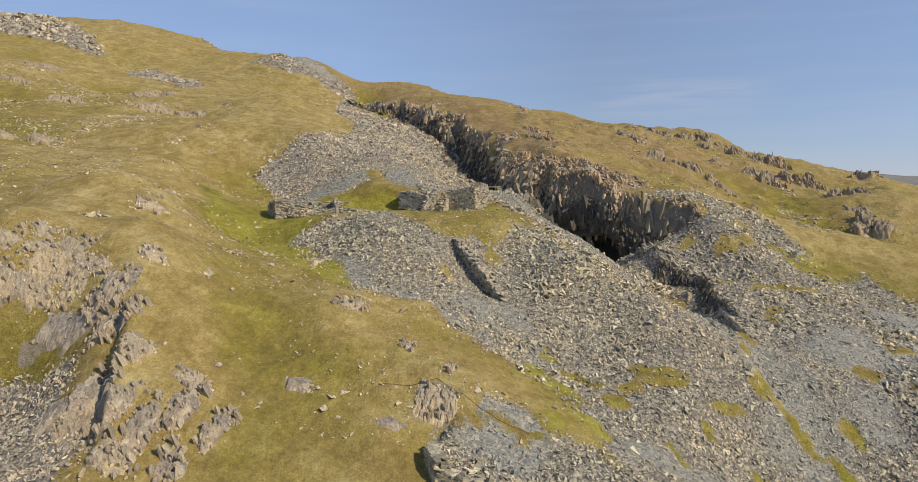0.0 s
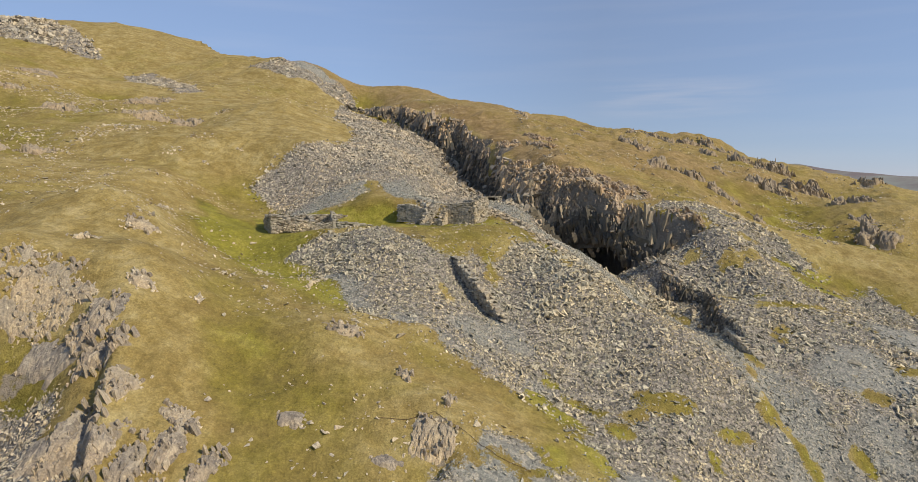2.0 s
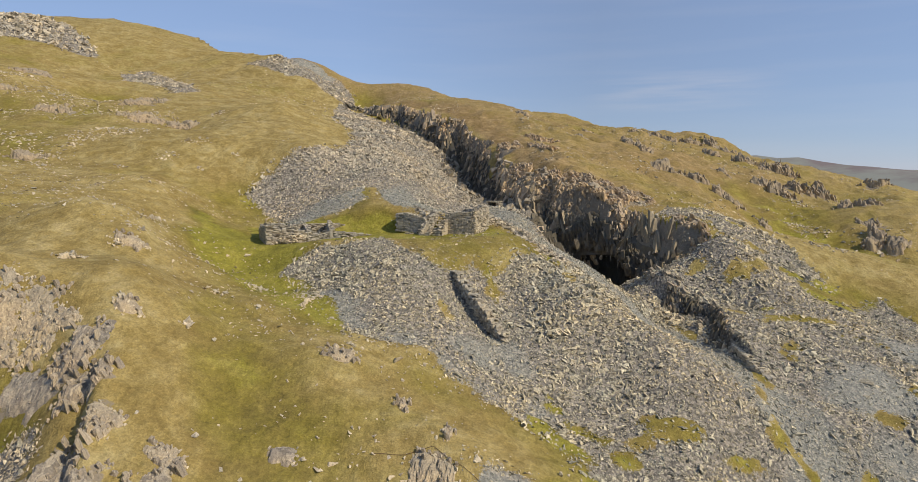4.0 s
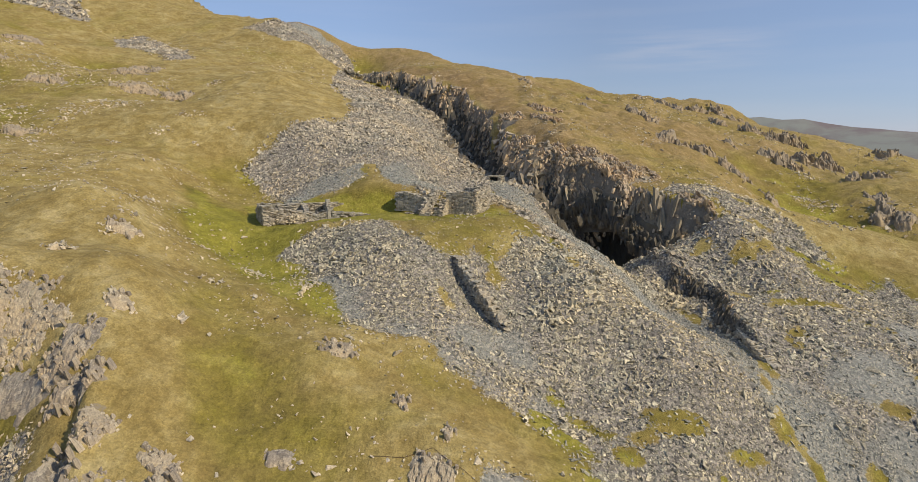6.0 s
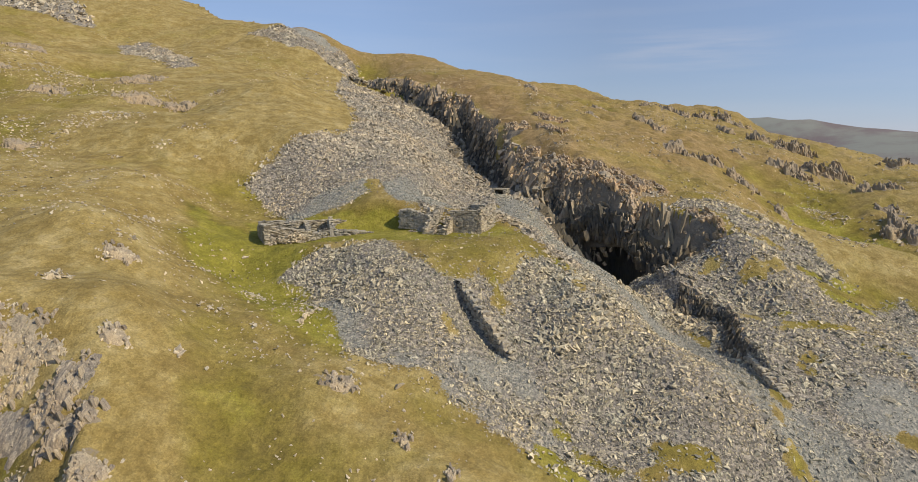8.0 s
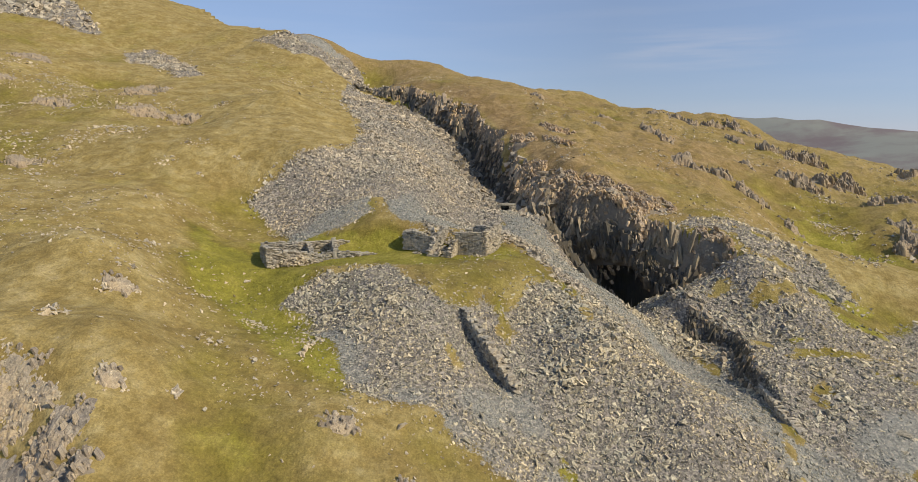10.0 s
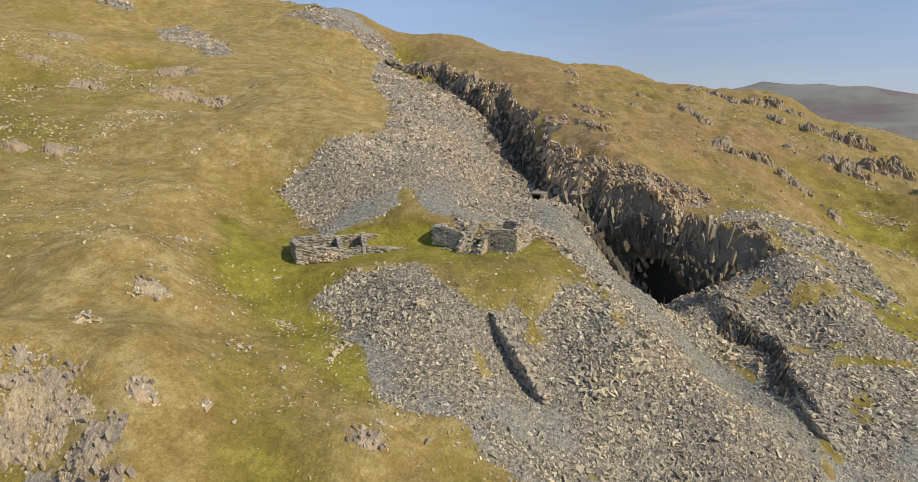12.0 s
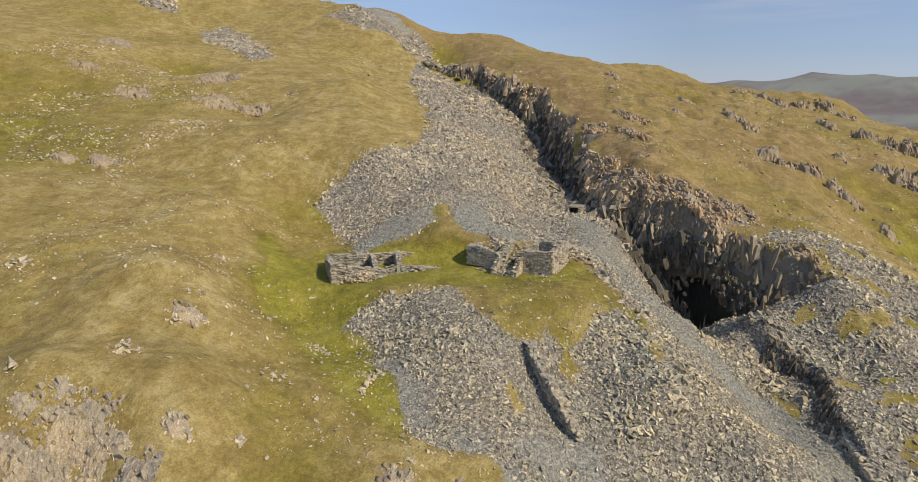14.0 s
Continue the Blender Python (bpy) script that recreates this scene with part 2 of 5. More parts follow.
    edge = calc(t, "ADD", cover(t, "slate"), calc(t, "MULTIPLY", calc(t, "SUBTRACT", calc(t, "ADD", calc(t, "MULTIPLY", small, 0.55), calc(t, "MULTIPLY", tiny, 0.45)), 0.5), 2.4))
    col = mixed(t, ramp(t, edge, (0.42, 0.0), (0.58, 1.0)), turf, slate)
    rock = mixed(t, small, (0.15, 0.125, 0.093), (0.34, 0.285, 0.205))
    bare = calc(t, "ADD", cover(t, "bare"), calc(t, "MULTIPLY", calc(t, "SUBTRACT", small, 0.5), 1.0))
    col = mixed(t, ramp(t, bare, (0.45, 0.0), (0.6, 1.0)), col, rock)
    # grass and heather tones, paled and greyed to carry the distance haze
    hazy_moor = mixed(t, ramp(t, grain(t, v, 0.003, 8, 0.65), (0.42, 0.0), (0.58, 1.0)), (0.222, 0.23, 0.198), (0.168, 0.14, 0.136))
    col = mixed(t, cover(t, "hazy_moor"), col, hazy_moor)
    t.links.new(col, b.inputs["Base Color"])
    relief(t, b, calc(t, "ADD", calc(t, "MULTIPLY", clump, 1.6), calc(t, "ADD", calc(t, "MULTIPLY", small, 0.8), calc(t, "MULTIPLY", tiny, 0.35))), 1.0, 0.21)
    return m


GROUND = ground_material()


def plain_material(name, colour, rough_value=0.8):
    m, t, b = shader(name, rough_value)
    c = mixed(t, 1.0, colour, ramp(t, grain(t, mapped(t), 14, 5), (0.3, 0.6), (0.7, 1.35)), "MULTIPLY")
    t.links.new(c, b.inputs["Base Color"])
    return m


RUST = plain_material("rusted_iron", (0.10, 0.055, 0.035))
# ---- the lie of the land: hummocks and hollows (x, y, radius, height) on two tilted sheets, west and east of the quarry's rim ----
LOWER_SLOPE = [
    (-35, 39, 6, -0.4), (-20, 39, 6, 1.8), (17.5, 39, 9, 1.9), (-32, 42, 6, -4.2), (34, 44, 14, -8.7),
    (-23, 45, 6, 2.1), (1, 45, 6, 1.2), (-35, 51, 6, 1.2), (-26, 51, 6, 2.5), (-38, 54, 6, 3.6),
    (-11, 54, 6, 1.3), (16, 54, 6, 0.7), (-29, 57, 6, 2.9), (8.5, 57, 9, -2.3), (-11, 63, 6, -1),
    (16, 63, 6, -1.9), (-32, 66, 6, 1.9),
]
TERRACE_AND_TIPS = [
    (4, 69, 6, -1.5), (13, 69, 6.3, 2.2), (-38, 72, 6, 3.2), (-17, 72, 6.8, -5.2), (-5, 72, 6.3, 1.2),
    (13, 75, 6, 0.4), (25, 75, 6, -4.5), (-26, 78, 6, -3), (4, 81, 6, 1.1), (25, 84, 6, -3.6),
    (31, 87, 6, -2.2), (40, 90, 6, 1.2), (-44, 93, 6, 1.4), (-29, 93, 14, -7.5), (22, 93, 6, -3.5),
    (27.5, 91.5, 4, 2.5), (24.3, 96.2, 2.6, 2.6), (29.5, 99.0, 2.2, -1.0), (22, 102, 9, -10.2), (40, 102, 9, 5.9), (-0.5, 106.5, 9, -4.1), (-50, 107, 14, -4.6), (-26, 114, 6, 2.1),
    (-0.5, 124.5, 9, -4.4),
]
UPPER_FELL = [
    (-95, 122.5, 35, -12.7), (27.5, 157.5, 35, -18.8), (-200, 180, 60, -14.8), (-42.5, 192.5, 35, -5.7), (-112.5, 210, 35, -11.8),
    (-42.5, 262.5, 35, 8.6), (-110, 300, 60, 13.4), (-165, 315, 35, 8.6),
    (-54, 247, 16, 5), (-22, 250, 18, 4), (-106, 279, 18, -4), (-100, 320, 30, 5), (-41, 154, 9, 2.5), (-55, 134, 9, -2.5),
]
EAST_SHOULDER = [
    (66, 121, 12, -8.5), (80, 290, 35, -14.2), (10, 290, 35, -11.6), (72, 139, 12, -5.6), (78, 211, 12, 6.1),
    (-25, 150, 35, -14.8), (54, 85, 12, -4.1), (36, 199, 12, -2.8), (90, 157, 12, -4.2), (84, 115, 12, -4),
    (54, 139, 12, -2.7), (24, 97, 12, -3.2), (0, 127, 12, -5.6), (-42.5, 185, 35, -10), (100, 95, 20, -4.4),
    (-42.5, 290, 35, -6.6), (-54, 247, 16, 5), (-22, 250, 18, 4), (78, 206, 12, -3.5),
]
KNOLLS = [
    (37, 93, 5, 2.0), (36, 85.5, 4, -1.6), (-88, 168, 14, -4.3), (-88, 132, 14, 2.1), (20, 64, 6, 1.9), (-132, 300, 30, -2.9),
    (-32, 104, 9, -2.9), (-16, 72, 6, 1.9), (-48, 112, 9, 1.5), (-28, 68, 9, -1.0), (16, 48, 9, -1.7), (-68, 160, 20, -2.0),
    (-60, 84, 14, -1.5), (-20, 40, 9, -0.8), (-40, 64, 6, 1.2), (-68, 104, 9, -1.3), (-32, 92, 9, 1.2), (-84, 124, 9, 1.2),
    (-20, 112, 9, -1.6), (-8, 108, 9, 1.2), (-172, 296, 20, -1.6), (-56, 112, 9, 1.0), (32, 68, 6, -0.7), (-88, 168, 9, -1.3),
    (-36, 76, 6, -1.1), (-96, 276, 30, -1.2),
]
EAST_KNOLLS = [
    (-14, 278, 22, 5), (40, 262, 20, 6), (36, 102, 8, 1.6), (-36, 228, 20, -6.0), (52, 140, 30, -2.1), (-36, 228, 14, -4.5),
    (52, 184, 30, -1.9), (12, 136, 14, 1.7), (56, 116, 9, -1.3), (28, 216, 14, -1.4), (36, 128, 9, -1.0), (20, 112, 9, 1.3),
    (52, 140, 9, 1.0), (0, 188, 14, 1.3), (72, 136, 9, 1.1), (52, 184, 20, -1.5), (60, 220, 9, 1.4), (-56, 248, 9, 1.3),
    (84, 212, 9, 0.9),
]
WEST = (31.11, -19.31, 26.42, -2.11, -5.12, -7.92)
EAST = (32.09, -12.86, 37.85, -3.1, -4.89, -11.08)
RIM = [(-60, 240), (-37, 216), (-20, 205), (-6, 186), (1, 174), (5, 160), (7.5, 148), (9, 138), (11, 126), (13, 117.5), (17.5, 111.8),
       (24.3, 105.6), (30.3, 100.8), (36.8, 96), (50, 90), (70, 80)]
RIM_SOFT = [14, 3, 2, 2, 2.2, 3, 4, 4.5, 4.5, 3.0, 2.2, 2.0, 2.2, 3, 12, 16]


def smooth(a, b, v):
    u = np.clip((v - a) / (b - a), 0, 1)
    return u * u * (3 - 2 * u)


def hashed(ix, iy, seed):
    h = (ix.astype(np.int64) * 374761393 + iy.astype(np.int64) * 668265263 + seed * 974634777) & 0xFFFFFFFF
    h = ((h ^ (h >> 13)) * 1274126177) & 0xFFFFFFFF
    return ((h ^ (h >> 16)) & 0xFFFF) / 65535.0


def ripple(x, y, size, seed=0):
    """Smooth value noise, -1 to 1, with lumps of about that size in metres."""
    u, v = np.asarray(x, float) / size + 31.7 * seed, np.asarray(y, float) / size - 17.3 * seed
    iu, iv = np.floor(u), np.floor(v)
    fu, fv = u - iu, v - iv
    fu, fv = fu * fu * (3 - 2 * fu), fv * fv * (3 - 2 * fv)
    a, b = hashed(iu, iv, seed), hashed(iu + 1, iv, seed)
    c, d = hashed(iu, iv + 1, seed), hashed(iu + 1, iv + 1, seed)
    return 2 * ((a + (b - a) * fu) * (1 - fv) + (c + (d - c) * fu) * fv) - 1


def rough(x, y, size, octaves=4, seed=0):
    total, gain = 0, 1.0
    for k in range(octaves):
        total = total + gain * ripple(x * math.cos(k) + y * math.sin(k), y * math.cos(k) - x * math.sin(k), size / 2 ** k, seed + k)
        gain *= 0.5
    return total


def mounds(x, y, groups):
    total = 0
    for group in groups:
        for cx, cy, r, h in group:
            total = total + h * np.exp(-((x - cx) ** 2 + (y - cy) ** 2) / r ** 2)
    return total


def sheet(x, y, c):
    u, v = x / 100, (y - 100) / 100
    return c[0] + c[1] * u + c[2] * v + c[3] * u * u + c[4] * u * v + c[5] * v * v


def beside(x, y, line):
    """Signed distance from a line in plan (plus to its left as one goes along it), and how far along the nearest place lies, in points."""
    x, y = np.asarray(x, float), np.asarray(y, float)
    best, sign, along = np.full(x.shape, 1e9), np.ones(x.shape), np.zeros(x.shape)
    for i, (a, b) in enumerate(zip(line[:-1], line[1:])):
        dx, dy = b[0] - a[0], b[1] - a[1]
        u = np.clip(((x - a[0]) * dx + (y - a[1]) * dy) / (dx * dx + dy * dy), 0, 1)
        qx, qy = x - a[0] - u * dx, y - a[1] - u * dy
        r = np.hypot(qx, qy)
        near = r < best - 1e-9
        best = np.where(near, r, best)
        sign = np.where(near, np.where(dx * qy - dy * qx > 0, 1, -1), sign)
        along = np.where(near, i + u, along)
    return best * sign, along


def inside(x, y, outline):
    """Signed distance to a closed outline in plan, plus inside."""
    ring = list(outline) + [outline[0]]
    d, _ = beside(x, y, ring)
    odd = np.zeros(np.shape(x), bool)
    for (ax, ay), (bx, by) in zip(ring[:-1], ring[1:]):
        if ay == by:
            continue
        cross = ((ay > y) != (by > y)) & (x < (bx - ax) * (y - ay) / (by - ay) + ax)
        odd ^= cross
    return np.where(odd, 1, -1) * np.abs(d)


# banks of dry walling that hold up the tips: line in plan, rise of the ground on the left of it, and how far back the rise dies away
PIER = [(-0.6, 73.0), (0.9, 70.3), (2.6, 67.4), (4.5, 64.2)]
GULLY = [(25.2, 92.5), (27.8, 88.2), (31.6, 84), (31.0, 79.5), (30.2, 75.5), (30.6, 72), (30.3, 68.5), (30.8, 65.5)]
FISSURE = [(-24.5, 47.5), (-23.8, 44.5), (-22.6, 41), (-21.4, 37.5), (-20.5, 34)]
NEST = [(0.3, 42.8), (-0.8, 41.2), (-1.8, 39.6), (-1.2, 38.0), (0.6, 37.5), (2.8, 37.3), (6.0, 36.8)]


def bank(x, y, line, up, down, back):
    d, along = beside(x, y, line)
    ends = smooth(0, 0.7, along) * smooth(0, 0.7, len(line) - 1 - along)
    return ends * np.exp(-(np.abs(d) / back) ** 2) * np.where(d > 0, up, -down) * smooth(0.0, 0.5, np.abs(d) + 0.02)


# the quarry pit: the line along its floor, the level of the floor, and how steep its hither side is
PIT = [(14.5, 113.8), (16.6, 111.4), (19.8, 108.0), (24.0, 103.4), (29.0, 99.2), (34.0, 96.4), (38.5, 94.0)]
PIT_FLOOR = [25.0, 20.5, 16.5, 12.5, 13.0, 18.5, 26.0]
PIT_SLOPE = [0.9, 0.95, 1.0, 1.05, 1.9, 2.6, 2.6]


def pit_side(x, y):
    """Height of the pit's sides: rubble on the hither side, a sheer quarried wall on the far one."""
    d, along = beside(x, y, PIT)
    n = np.arange(len(PIT))
    floor = np.interp(along, n, PIT_FLOOR) + 0.5 * ripple(x, y, 2.4, 72)
    wall = np.interp(along, n, (3.0, 6.0, 7.0, 6.2, 5.6, 5.2, 3.5))
    jut = 0.9 * ripple(x, y, 3.1, 73) + 0.5 * ripple(x, y, 1.4, 74)
    return np.where(d < 0, floor - d * np.interp(along, n, PIT_SLOPE), floor + wall * np.clip(d - 1.3 + jut, 0, None))


FAR_FELLS = [(1290, 3370, 330, 50), (980, 3480, 160, 18), (1780, 3000, 330, -30), (1830, 2640, 260, -40), (1200, 3210, 90, 28), (870, 3470, 140, 34), (1310, 3100, 120, 18),
             (2050, 2750, 200, -20), (1440, 2880, 190, 36), (2090, 3150, 120, -20)]


def fells(x, y):
    """The country round about: moor that falls away, and a row of far fells."""
    r = np.hypot(x, y)
    h = -75 + 16 * rough(x, y, 420, 4, 5) + smooth(1900, 3450, r) * (162 + 34 * rough(x, y, 620, 5, 9) + 11 * rough(x, y, 170, 4, 12)) * smooth(5200, 3700, r)
    return h + mounds(x, y, [FAR_FELLS])


def lie(x, y):
    """Height of the ground without its fine relief."""
    x, y = np.asarray(x, float), np.asarray(y, float)
    west = sheet(x, y, WEST) + mounds(x, y, [LOWER_SLOPE, TERRACE_AND_TIPS, UPPER_FELL, KNOLLS])
    east = sheet(x, y, EAST) + mounds(x, y, [EAST_SHOULDER, EAST_KNOLLS])
    d, along = beside(x, y, RIM)
    d = d + (1.9 * ripple(x, y, 5, 3) + 0.9 * ripple(x, y, 2.1, 4)) * smooth(0.3, 1.5, along) * smooth(13.6, 12, along)
    soft = np.interp(along, np.arange(len(RIM)), RIM_SOFT)
    brow = np.interp(along, (0, 3, 6, 8, 10, 12, 13.5, 15), (0, 0, 1.5, 3.0, 2.4, 0.6, 0, 0))
    east = east - brow * np.exp(-np.clip(d, 0, None) / 3.2)
    k = smooth(-0.7 * soft, 0.5 * soft, d)
    h = west + (east - west) * k
    h = h + bank(x, y, PIER, 0.8, 0.75, 2.4) + bank(x, y, GULLY, 0.85, 0.75, 2.2) + bank(x, y, FISSURE, 0.9, 0.9, 1.3) + bank(x, y, NEST, 0.3, 0.8, 1.8)
    level = smooth(1.0, 0.55, np.hypot((x + 9 - 0.2 * (y - 88)) / 23, (y - 87.5) / 7.5))
    h = h + (25.95 + 0.045 * (x + 9) - h) * 0.85 * level
    h = np.minimum(h, pit_side(x, y))
    away = smooth(230, 520, np.hypot(x + 40, y - 170))
    return h + (fells(x, y) - h) * away

# ---- cover of the ground: outlines in plan ----
UPPER_TIP = [(-33.5, 105.8), (-32, 108.5), (-29.4, 111.1), (-26.3, 113.8), (-22.5, 118.8), (-20.4, 125), (-21.3, 139.6), (-27.6, 163.5),
             (-37.4, 199), (-38.7, 214), (-31.5, 206), (-19, 197), (-5, 179.9), (2, 167.9), (6, 151.9), (8.4, 136.3), (11.9, 123.5), (16.5, 117.1), (21.4, 110.1),
             (24, 104), (21.4, 95.5), (18.7, 84.7), (15.2, 80.3), (12, 80.1), (10.1, 85.9), (7.1, 92.6), (5, 94.8), (1, 95.4), (-4.9, 94.4), (-8.8, 94.7),
             (-11.2, 99), (-12.7, 102.6), (-14.4, 102.1), (-13.9, 98.3), (-17, 96.3), (-20.8, 95), (-23.3, 93), (-25.5, 96.9), (-30.6, 102.4)]
LOWER_TIP = [(-19.8, 77.5), (-18.5, 78.6), (-12.3, 80), (-9.7, 80.6), (-7.6, 78.7), (-4.6, 73.5), (-2.2, 71.6), (-0.1, 72.9), (1.6, 75.3), (4, 74.3),
             (5.6, 76.7), (6.3, 79), (9, 81), (12, 79.9), (18.5, 84.5), (24.6, 84.2), (28, 76.9), (29.9, 72), (28.3, 62.2), (48, 52), (60, 34),
             (30, 18), (12, 30), (10.9, 43.8), (10.4, 48.6), (9.3, 51.2), (7.3, 53), (3.9, 55), (0.8, 56.1), (-2.3, 56.9), (-3.5, 59.3),
             (-6.8, 59), (-9, 59.5), (-11.4, 64), (-16.3, 72.8)]
EAST_TIP = [(18.5, 82.7), (22.3, 93.3), (25, 101), (30, 102.5), (30.1, 104.5), (40.3, 108.1),
            (45.2, 104.8), (49.2, 99.4), (51.8, 92.5), (46.1, 89.9), (45.5, 84), (58.1, 90.8), (61.1, 83.6), (66, 68), (60, 34), (39, 50), (27.9, 59.8), (30.1, 69.3),
            (27.7, 78.3), (25.5, 82.2)]
SADDLE_TIP = [(-76.2, 238.5), (-68.2, 244.7), (-53, 243.4), (-40, 240), (-35, 230), (-26, 211), (-36, 214), (-47.1, 230.5), (-58, 227)]
FELL_TIP = [(-113, 221), (-106, 226.1), (-96, 220.1), (-71.2, 182.7), (-76, 178.2), (-86.8, 188.9), (-105, 210)]
SKYLINE_TIP = [(-200, 290), (-173, 275), (-145.4, 250.7), (-124, 231.1), (-128, 228), (-141, 231), (-160, 228), (-190, 245)]
NEST_FLOOR = [(-1.2, 37.6), (-1.7, 39.6), (-0.7, 41.2), (0.5, 42.8), (1.4, 44.9), (2.7, 46.4), (4.6, 46), (6.2, 44.6), (9.5, 43), (12, 36), (2, 33)]
CRAG_SCREE = [(-36, 44), (-30.8, 44.6), (-27.7, 43), (-25.6, 39), (-22.6, 36.6), (-20, 30), (-30, 26), (-40, 34)]
TIPS = (UPPER_TIP, LOWER_TIP, EAST_TIP, SADDLE_TIP, FELL_TIP, SKYLINE_TIP, NEST_FLOOR, CRAG_SCREE)
TERRACE = [(-39.1, 95.2), (-25.2, 85.7), (-27.7, 93.1), (-23.4, 92.4), (-16.9, 95.5), (-15, 101.9), (-10.3, 94.8), (-8.4, 90.9), (5, 92.9), (10, 84.9), (12, 79.9), (6.3, 79.5),
           (5, 76.6), (-1.5, 71.9), (-4.6, 74.1), (-9.2, 80.7), (-19.8, 77.9), (-18.3, 72.3), (-10.8, 63.1), (-8.9, 61.3), (-10.5, 59.2),
           (-16.8, 66.8), (-24.2, 75), (-31.9, 80.5)]
# turf that has crept over the tips: x, y, half-length, half-width, heading in degrees
TURF_PATCHES = [
    (39, 89.2, 2.6, 0.8, 10), (38.0, 88.6, 0.9, 0.6, 0), (46.1, 91.3, 2.4, 0.7, 5), (50.3, 91.6, 2, 1.2, 0), (36, 71.9, 1.4, 0.9, 20),
    (32.6, 91.2, 1.4, 0.8, 0), (41.6, 103.2, 1.8, 0.8, -20), (32.6, 101.2, 3.8, 2.4, -30), (37.4, 98.4, 1.8, 3.2, 0), (41.6, 96.8, 2.2, 1, -20), (12.3, 73.9, 0.6, 2, 5),
    (11.6, 80.3, 1, 1.6, 10), (46.5, 66.5, 3, 0.8, 15), (3.6, 73.1, 0.6, 2.2, 10), (22.6, 100.4, 1, 2, 25), (-1.6, 67.4, 0.5, 1.4, 15), (5.4, 108.5, 0.7, 1.4, 10), (18, 56.2, 3, 1.4, 12),
    (15.4, 54.6, 1.3, 0.7, 30), (11, 54.6, 1.8, 0.7, -20), (7, 53.6, 0.9, 2.2, 30), (9.2, 52.4, 1.5, 0.6, -35), (13.4, 52.2, 1, 0.9, 0), (10.4, 47.2, 0.7, 1.6, 25), (20.6, 52, 0.8, 1.5, 15),
    (23.6, 55.2, 1.3, 0.7, 10), (29.9, 65.6, 0.5, 1.0, 8), (28.2, 58.4, 0.6, 1.0, -15), (30.4, 55, 0.5, 1.2, 20), (36, 56.2, 0.9, 1.2, 15), (41, 62.2, 2.4, 0.6, -12), (44.8, 60.8, 1.8, 0.8, -15),
    (6.6, 44.7, 1, 1.7, -25), (5.2, 42.6, 2.2, 0.6, 20), (2.4, 43, 1.2, 0.6, 10), (24.2, 49.6, 0.5, 1.6, 20), (16.8, 47.6, 0.5, 1.2, 20), (33.2, 52, 0.7, 1.5, 15), (40.5, 79.1, 5, 0.85, 5), (48, 86.8, 3.8, 1.2, -16),
    (38, 81.8, 1.6, 1, 10), (46, 76.2, 2.4, 0.6, -5), (35.2, 70.4, 1, 0.8, 0), (36.4, 77.6, 1.8, 0.8, 20), (33.4, 79.6, 1, 0.9, 0), (8.4, 57.2, 0.5, 1.6, 30),
]
FINE_PATCHES = [(-9.3, 99.2, 3.6, 6.0, 0), (-4.2, 98.3, 3.0, 3.0, 0), (-18.6, 98.4, 5.5, 2.6, 35), (-12.3, 65.4, 2.0, 4, 20), (-1.5, 57.8, 3.5, 1.6, -20), (36.5, 56.4, 5, 1.6, 0), (25.7, 74.1, 2.4, 4.5, -10), (2.2, 60.2, 2.4, 1.4, -20),
                (33, 57, 1.5, 5, 20), (3, 42.5, 3.6, 2.6, 0), (5, 62, 1.2, 5, 20), (38.2, 65.2, 2.5, 2, 0), (-53, 244.5, 9, 7, 0), (38, 58.5, 4.0, 1.8, 0), (33.5, 60.5, 1.2, 3.5, 10), (15.5, 45.0, 4.0, 2.6, 0), (30, 53, 4.5, 2.0, 0), (8.0, 45.6, 2.2, 1.6, 0), (26.5, 69, 2.0, 4.0, -5), (42, 66, 6, 3.5, 0), (52, 74, 4, 3, 0)]

# the run of fine waste that slides from the adit past the huts
CHUTE = [(6.5, 114.7), (10.1, 101.3), (13.6, 88.9), (16.8, 82.4), (20.6, 79.5), (24.5, 78.0), (26.9, 73.6), (29.0, 65.0), (31.0, 57.0)]


# kind of rock: size, stones to the square metre, words for it
TAN, BLOCKY, RIB, FLAT, FAR, STONES, DARK, BROWN = "tan", "blocky", "rib", "flat", "far", "stones", "dark", "brown"
ROCK_KINDS = {
    TAN: dict(size=0.34, cell=0.12, words="pale lichened slate outcrop breaking through rough grass", single=3, bare=0.5),
    BLOCKY: dict(size=0.33, cell=0.14, words="pale blocky slate crag breaking out of the grassy bank", single=3, bare=0.6),
    RIB: dict(size=0.5, cell=0.12, words="tall upright ribs of brown-grey cleaved slate", single=5, bare=0.15),
    FLAT: dict(size=0.25, cell=0.22, words="low purplish rock just showing through turf", single=0, bare=0.1),
    FAR: dict(size=1.0, cell=0.28, words="rounded grey-brown crag on the grassy fell", single=0, bare=0.5),
    STONES: dict(size=0.42, cell=0.3, words="loose pale stones scattered on the grass", single=0, bare=0.0),
    DARK: dict(size=1.75, cell=0.36, words="broken brown-grey rock rib on the grassy shoulder", single=0, bare=0.5),
    BROWN: dict(size=0.75, cell=0.27, words="steep brown rock above the quarry pit, patched with grass", single=0, bare=0.3),
}
